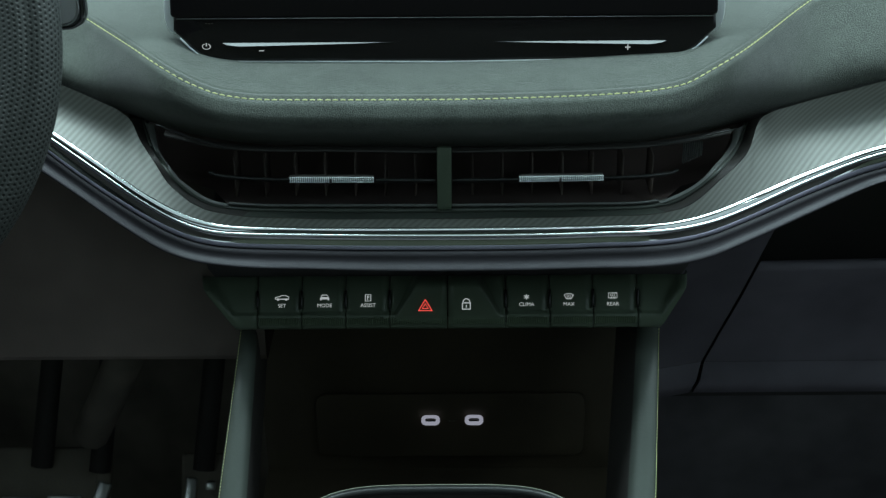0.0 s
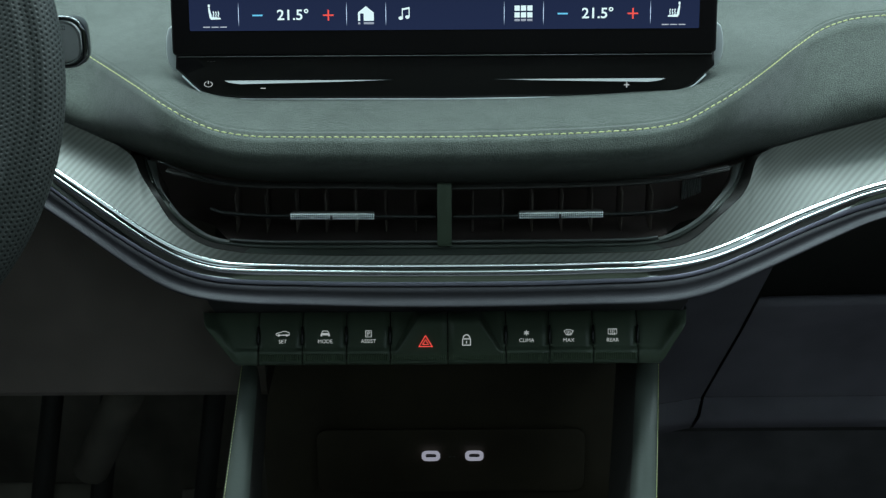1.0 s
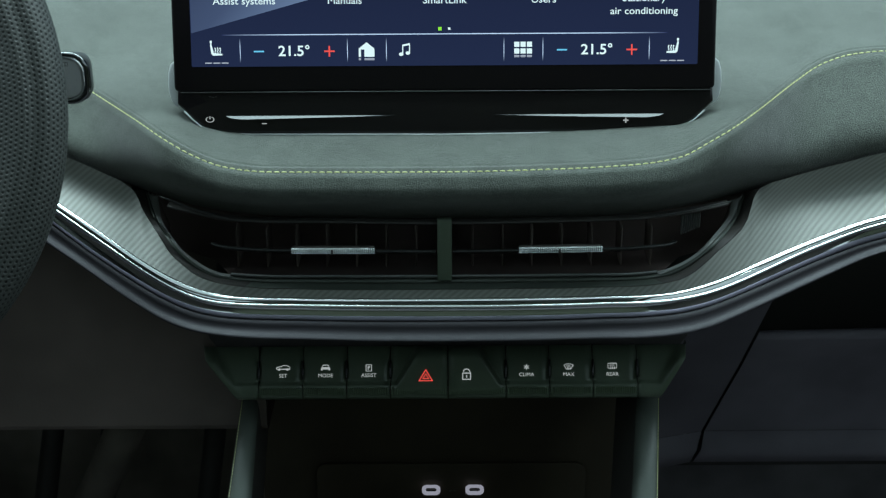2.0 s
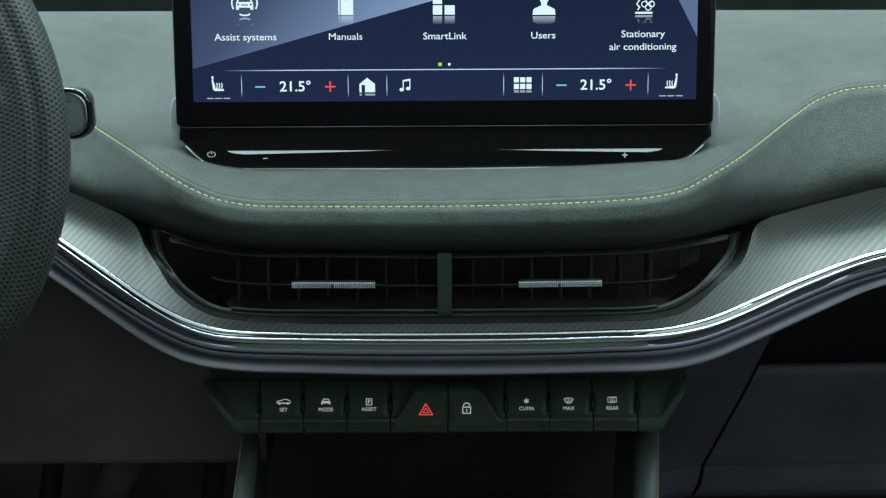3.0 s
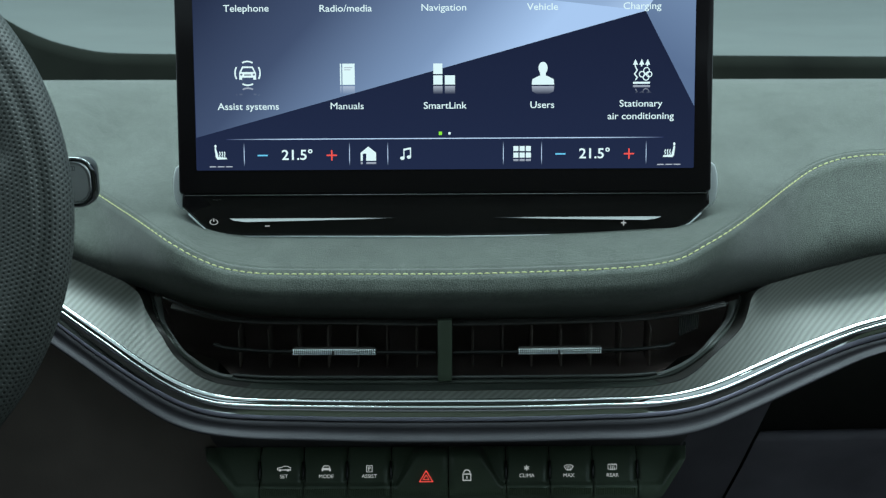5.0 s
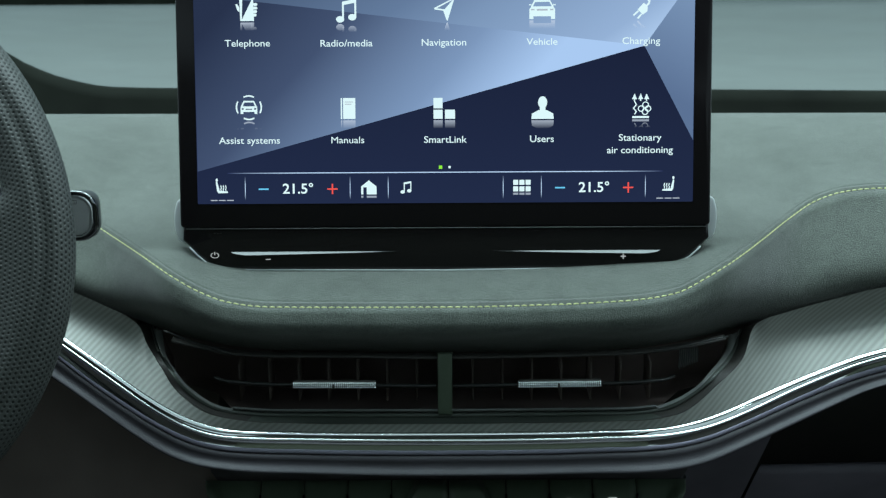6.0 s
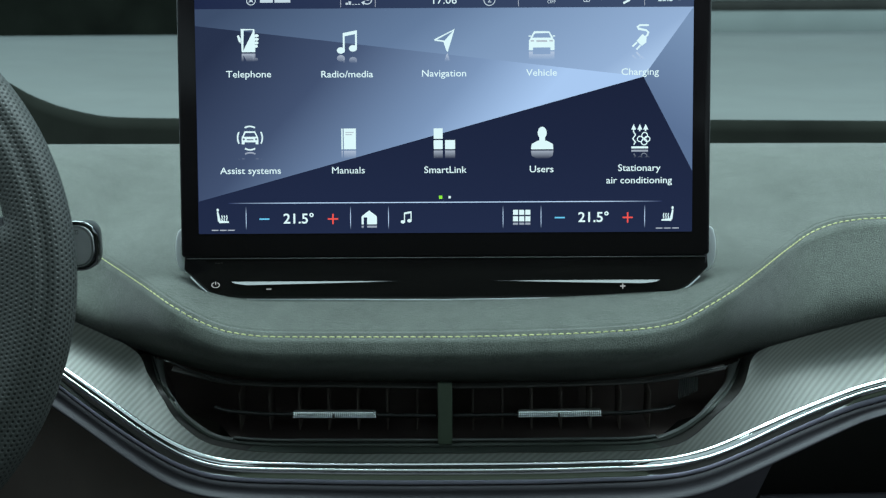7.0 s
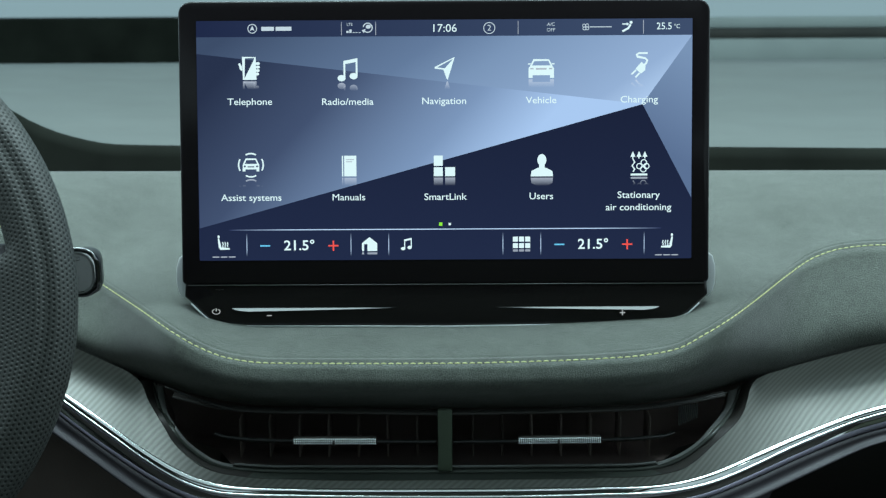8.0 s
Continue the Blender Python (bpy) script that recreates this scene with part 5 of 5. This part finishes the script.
# ---------------------------------------------------------------- footwells
single("floor", rbox(1.5, 2.9, 0.04, 0.005, 1, pose(0, 0.1, -0.02)), CARPET, "dark carpeted car floor", "floor", "structure")
single("wall_front", rbox(1.5, 0.04, 0.58, 0.005, 1, pose(0, 1.30, 0.28)), BLACKCARPET, "dark carpeted bulkhead behind the pedals", "bulkhead", "structure")
single("footwell_lining", sheet([((0.124, 0.988, 0.420), (0.70, 0.990, 0.410)), ((0.124, 1.04, 0.37), (0.70, 1.05, 0.37)), ((0.124, 1.10, 0.05), (0.70, 1.12, 0.05))], 8), CARPET, "dark carpet lining of the passenger footwell", "footwell lining", "structure")


def pedal(x, y, z, w, h, faces):
    ob = thing("pedal", (x, y, z), "black pedal with dull metal faces in the dark footwell", "pedal", "pedals in the footwell")
    part("pad", rbox(w, 0.008, h, 0.003, 2, pose(x, y, z, -35)), BLACKCARPET, ob)
    for fx, fw, fz, fh, turn in faces:
        part("face", rbox(fw, 0.004, fh, 0.0018, 2, pose(x, y, z, -35) @ pose(fx, -0.005, fz, 0, turn)), PEDALMETAL, ob, "bright metal face")
    part("arm", tube([(x, y + 0.01, z + h * 0.3), (x + 0.012, y + 0.05, z + 0.12), (x + 0.02, y + 0.12, z + 0.24), (x + 0.02, 1.285, z + 0.28)], 0.010, 8), DARK, ob)


pedal(-0.362, 1.056, 0.214, 0.098, 0.088, ((-0.0205, 0.030, -0.019, 0.040, 0), (0.0205, 0.031, -0.018, 0.040, 0)))
pedal(-0.311, 1.056, 0.212, 0.020, 0.076, ((-0.004, 0.012, -0.014, 0.060, 18),))
pedal(-0.219, 1.056, 0.212, 0.040, 0.080, ((-0.013, 0.010, -0.010, 0.056, 6), (0.0065, 0.009, 0.011, 0.008, 0)))
single("steering_shaft", tube([(-0.255, 1.0, 0.40), (-0.285, 1.03, 0.335), (-0.310, 1.05, 0.285)], 0.016, 10), BLACKCARPET, "dark steering shaft cover above the pedals", "steering shaft")

# ---------------------------------------------------------------- steering wheel
WHEEL = pose(-0.3588, 0.694, 0.7500, 70)
wheel = thing("steering_wheel", WHEEL, "thick steering wheel in dark perforated leather", "steering wheel")


def rim_mesh(R=0.1490, n=200, sides=60, pitch=0.0026):
    """The rim with its thumb grips and the crease of its leather; u and v count the holes of the leather."""
    mesh = bpy.data.meshes.new("rim")
    verts, faces, uv = [], [], []
    for i in range(n + 1):
        a = math.tau * i / n
        grip = math.exp(-((math.sin(a) - 0.22) / 0.20) ** 2) * (1 if abs(math.cos(a)) > 0.5 else 0)
        rest = float(smoothstep((0.225 - math.sin(a)) / 0.08) * smoothstep((math.sin(a) + 0.80) / 0.25)) * (1 if math.cos(a) > 0 else 0)
        run, last = 0.0, None
        for j in range(sides + 1):
            b = math.tau * j / sides
            w, h = 0.0170 + (0.0008 * grip - 0.0018 + 0.036 * rest) * max(0.0, -math.cos(b)), 0.0165
            crease = 1 - 0.14 * math.exp(-((b - 1.25) / 0.22) ** 2)
            r, z = R + w * math.cos(b) * crease, h * math.sin(b) * crease
            run += math.hypot(r - last[0], z - last[1]) if last else 0.0
            last = (r, z)
            verts.append((r * math.cos(a), r * math.sin(a), z))
            uv.append((i * math.tau * R / pitch / n, run / pitch))
    for i in range(n):
        for j in range(sides):
            k = i * (sides + 1) + j
            faces.append((k, k + sides + 1, k + sides + 2, k + 1))
    mesh.from_pydata(verts, [], faces)
    layer = mesh.uv_layers.new(name="UVMap")
    for loop in mesh.loops:
        layer.data[loop.index].uv = uv[loop.vertex_index]
    return mesh


part("rim", rim_mesh(), LEATHER, wheel, "perforated dark leather rim", local=True)
for s in (1, -1):
    part("spoke", rbox(0.09, 0.060, 0.022, 0.009, 3, pose(s * 0.092, 0.004, -0.004)), SOFT, wheel, local=True)
part("spoke", rbox(0.045, 0.09, 0.02, 0.008, 3, pose(0, -0.095, -0.004)), SOFT, wheel, local=True)
part("hub", rbox(0.13, 0.11, 0.05, 0.02, 4, pose(0, -0.02, -0.006)), SOFT, wheel, "dark airbag hub", local=True)

stalk = thing("column_stalk", (-0.22, 0.745, 0.757), "black column stalk with a glossy frame behind the wheel", "column stalk")
tip = part("knob", rbox(0.032, 0.020, 0.0255, 0.0070, 4, pose(-0.2090, 0.7500, 0.7533, 0, 0, 6)), BEZEL, stalk)
part("frame", tube([(-0.2070 + x, 0.7390, 0.7560 + y) for x, y in round_rect(0.0290, 0.0255, 0.009, 6)], 0.0016, 8, True), DARKCHROME, tip, "glossy black frame")
part("face", plate(round_rect(0.0255, 0.0225, 0.0085, 5), 0.004, 0.0012), STALKFACE, tip, "grey face", m=pose(-0.2075, 0.7380, 0.7560, 90))
part("face_edge", tube([(-0.2075 + x, 0.7378, 0.7560 + y) for x, y in round_rect(0.0262, 0.0232, 0.0088, 6)], 0.0004, 6, True), SILVER, tip, "thin bright edge")
part("symbol", drawing(("s", 0.3, [(-1.2, -1.0), (1.2, -1.0), (1.2, 1.0), (-1.2, 1.0), (-1.2, -1.1)]), ("r", -0.15, -1.0, 0.15, 1.0)), LINING, tip, m=pose(-0.2030, 0.7376, 0.7640, 90), smooth=False)
part("arm", tube([(-0.218, 0.752, 0.753), (-0.26, 0.757, 0.753), (-0.31, 0.765, 0.752)], 0.008, 10), DARK, stalk)

# ---------------------------------------------------------------- windscreen, bonnet, cabin shell
cowl_x = np.linspace(-0.66, 0.66, 100)
cowl_z = pchip([-0.70, -0.4176, -0.3876, -0.357, -0.3153, -0.27, 0.2424, 0.4063, 0.70], [0.86, 0.749, 0.7313, 0.7194, 0.7111, 0.7097, 0.7053, 0.7033, 0.70], cowl_x)
cowl_top = np.stack([cowl_x, np.full_like(cowl_x, 1.30), cowl_z], 1)
single("trim_cowl", grid([np.stack([cowl_x, np.full_like(cowl_x, 1.108), np.full_like(cowl_x, 0.70)], 1), np.stack([cowl_x, np.full_like(cowl_x, 1.15), np.full_like(cowl_x, 0.600)], 1), np.stack([cowl_x, np.full_like(cowl_x, 1.285), np.full_like(cowl_x, 0.600)], 1), cowl_top + (0, -0.010, -0.010), cowl_top + (0, -0.004, -0.001), cowl_top + (0, 0.004, -0.001), cowl_top + (0, 0.02, -0.03), cowl_top + (0, 0.03, -0.3)]),
       COWL, "black cowl strip between the dashboard and the windscreen", "cowl", "structure")
bonnet_rows = []
for k in np.linspace(0, 1, 12):
    y = 1.315 + 0.985 * k
    bonnet_rows.append([(x, y, 0.692 - 0.054 * k - 0.004 * math.sin(math.pi * k) + (0.03 * smoothstep((-x - 0.3) / 0.5) - 0.002 * x) * (1 - k)) for x in np.linspace(-0.85, 0.85, 40)])
bonnet_rows.append([(x, 2.302, 0.58) for x in np.linspace(-0.85, 0.85, 40)])
single("ground_bonnet", grid(bonnet_rows), PAINT, "pale grey-green car bonnet beyond the windscreen", "bonnet", "structure")
pane = single("window_windscreen", grid([[(x, 1.385, 0.665) for x in np.linspace(-0.70, 0.70, 10)], [(x, 0.62, 1.27) for x in np.linspace(-0.62, 0.62, 10)]]), GLASS, "clear sloping windscreen", "windscreen", "structure")
pane.visible_shadow = False
single("ceiling", grid([[(-0.62, 0.62, 1.27), (0.62, 0.62, 1.27)], [(-0.62, 0.57, 1.285), (0.62, 0.57, 1.285)], [(-0.62, 0.57, 1.31), (0.62, 0.57, 1.31)]]), LINING, "grey headlining above the windscreen", "ceiling", "structure")
# Unseen roof: closed to cut the fill, its front gap tuned for chrome reflections.
single("ceiling_rear", rbox(1.24, 1.59, 0.03, 0.01, 1, pose(0, -0.515, 1.285)), LINING, "unseen grey headlining, cut to shape the cabin light", "ceiling", "structure")
# Unseen doors, blackened so that the chrome mirrors something dark.
for s in (-1, 1):
    single("wall_door_right" if s > 0 else "wall_door_left", rbox(0.05, 2.5, 0.80, 0.02, 2, pose(s * 0.74, 0.05, 0.40)), DARK, "unseen door panel, black for the chrome's reflections", "door", "structure")
    single("wall_pillar_right" if s > 0 else "wall_pillar_left", tube([(s * 0.72, 1.25, 0.74), (s * 0.63, 0.60, 1.27)], 0.04, 10), LINING, "grey windscreen pillar lining", "pillar", "structure")
    single("ceiling_side_right" if s > 0 else "ceiling_side_left", rbox(0.10, 2.0, 0.05, 0.02, 2, pose(s * 0.62, -0.35, 1.28)), LINING, "grey roof rail lining", "ceiling", "structure")
# Unseen wall, added to hold back light from behind; its tint colours reflections.
single("wall_rear", rbox(1.5, 0.06, 1.08, 0.02, 2, pose(0, -0.30, 0.54)), REARWALL, "unseen dark wall added behind the camera to block light", "seat back", "structure")

# ---------------------------------------------------------------- studio beyond the car
single("ground", rbox(14, 14, 0.05, 0, 1, pose(0, 1.0, -0.32)), PALE, "pale studio floor", "floor", "structure")
# This wall shines of itself, as no softbox reaches it.
single("backdrop_wall", rbox(12, 0.1, 4.0, 0, 1, pose(0, 4.25, 1.66)), STUDIO, "pale blue studio wall glowing in place of studio light", "wall", "structure")
single("trim_dark_band", rbox(5.0, 0.04, 0.030, 0.002, 1, pose(2.3, 4.14, 0.4430)), DARK, "dark groove along the studio plinth", "plinth groove", "structure")
single("trim_plinth_lower", rbox(5.0, 0.06, 0.646, 0.002, 1, pose(2.3, 4.12, 0.023)), PALE, "pale studio plinth", "plinth", "structure")
single("trim_plinth_joint", rbox(5.0, 0.04, 0.016, 0.001, 1, pose(2.3, 4.116, 0.351)), DARK, "thin dark joint in the studio plinth", "plinth joint", "structure")
single("trim_plinth_upper", rbox(5.0, 0.06, 0.072, 0.002, 1, pose(2.3, 4.12, 0.392)), PALE, "pale studio plinth cap", "plinth", "structure")
single("trim_plinth_rail", rbox(5.0, 0.03, 0.030, 0.004, 1, pose(2.3, 4.13, 0.4735)), PALE, "pale rail on the studio plinth", "rail", "structure")
single("wall_dark_screen", rbox(4.0, 0.05, 0.84, 0.004, 1, pose(-2.45, 4.12, 0.078)), COWL, "low black studio screen", "screen wall", "structure")
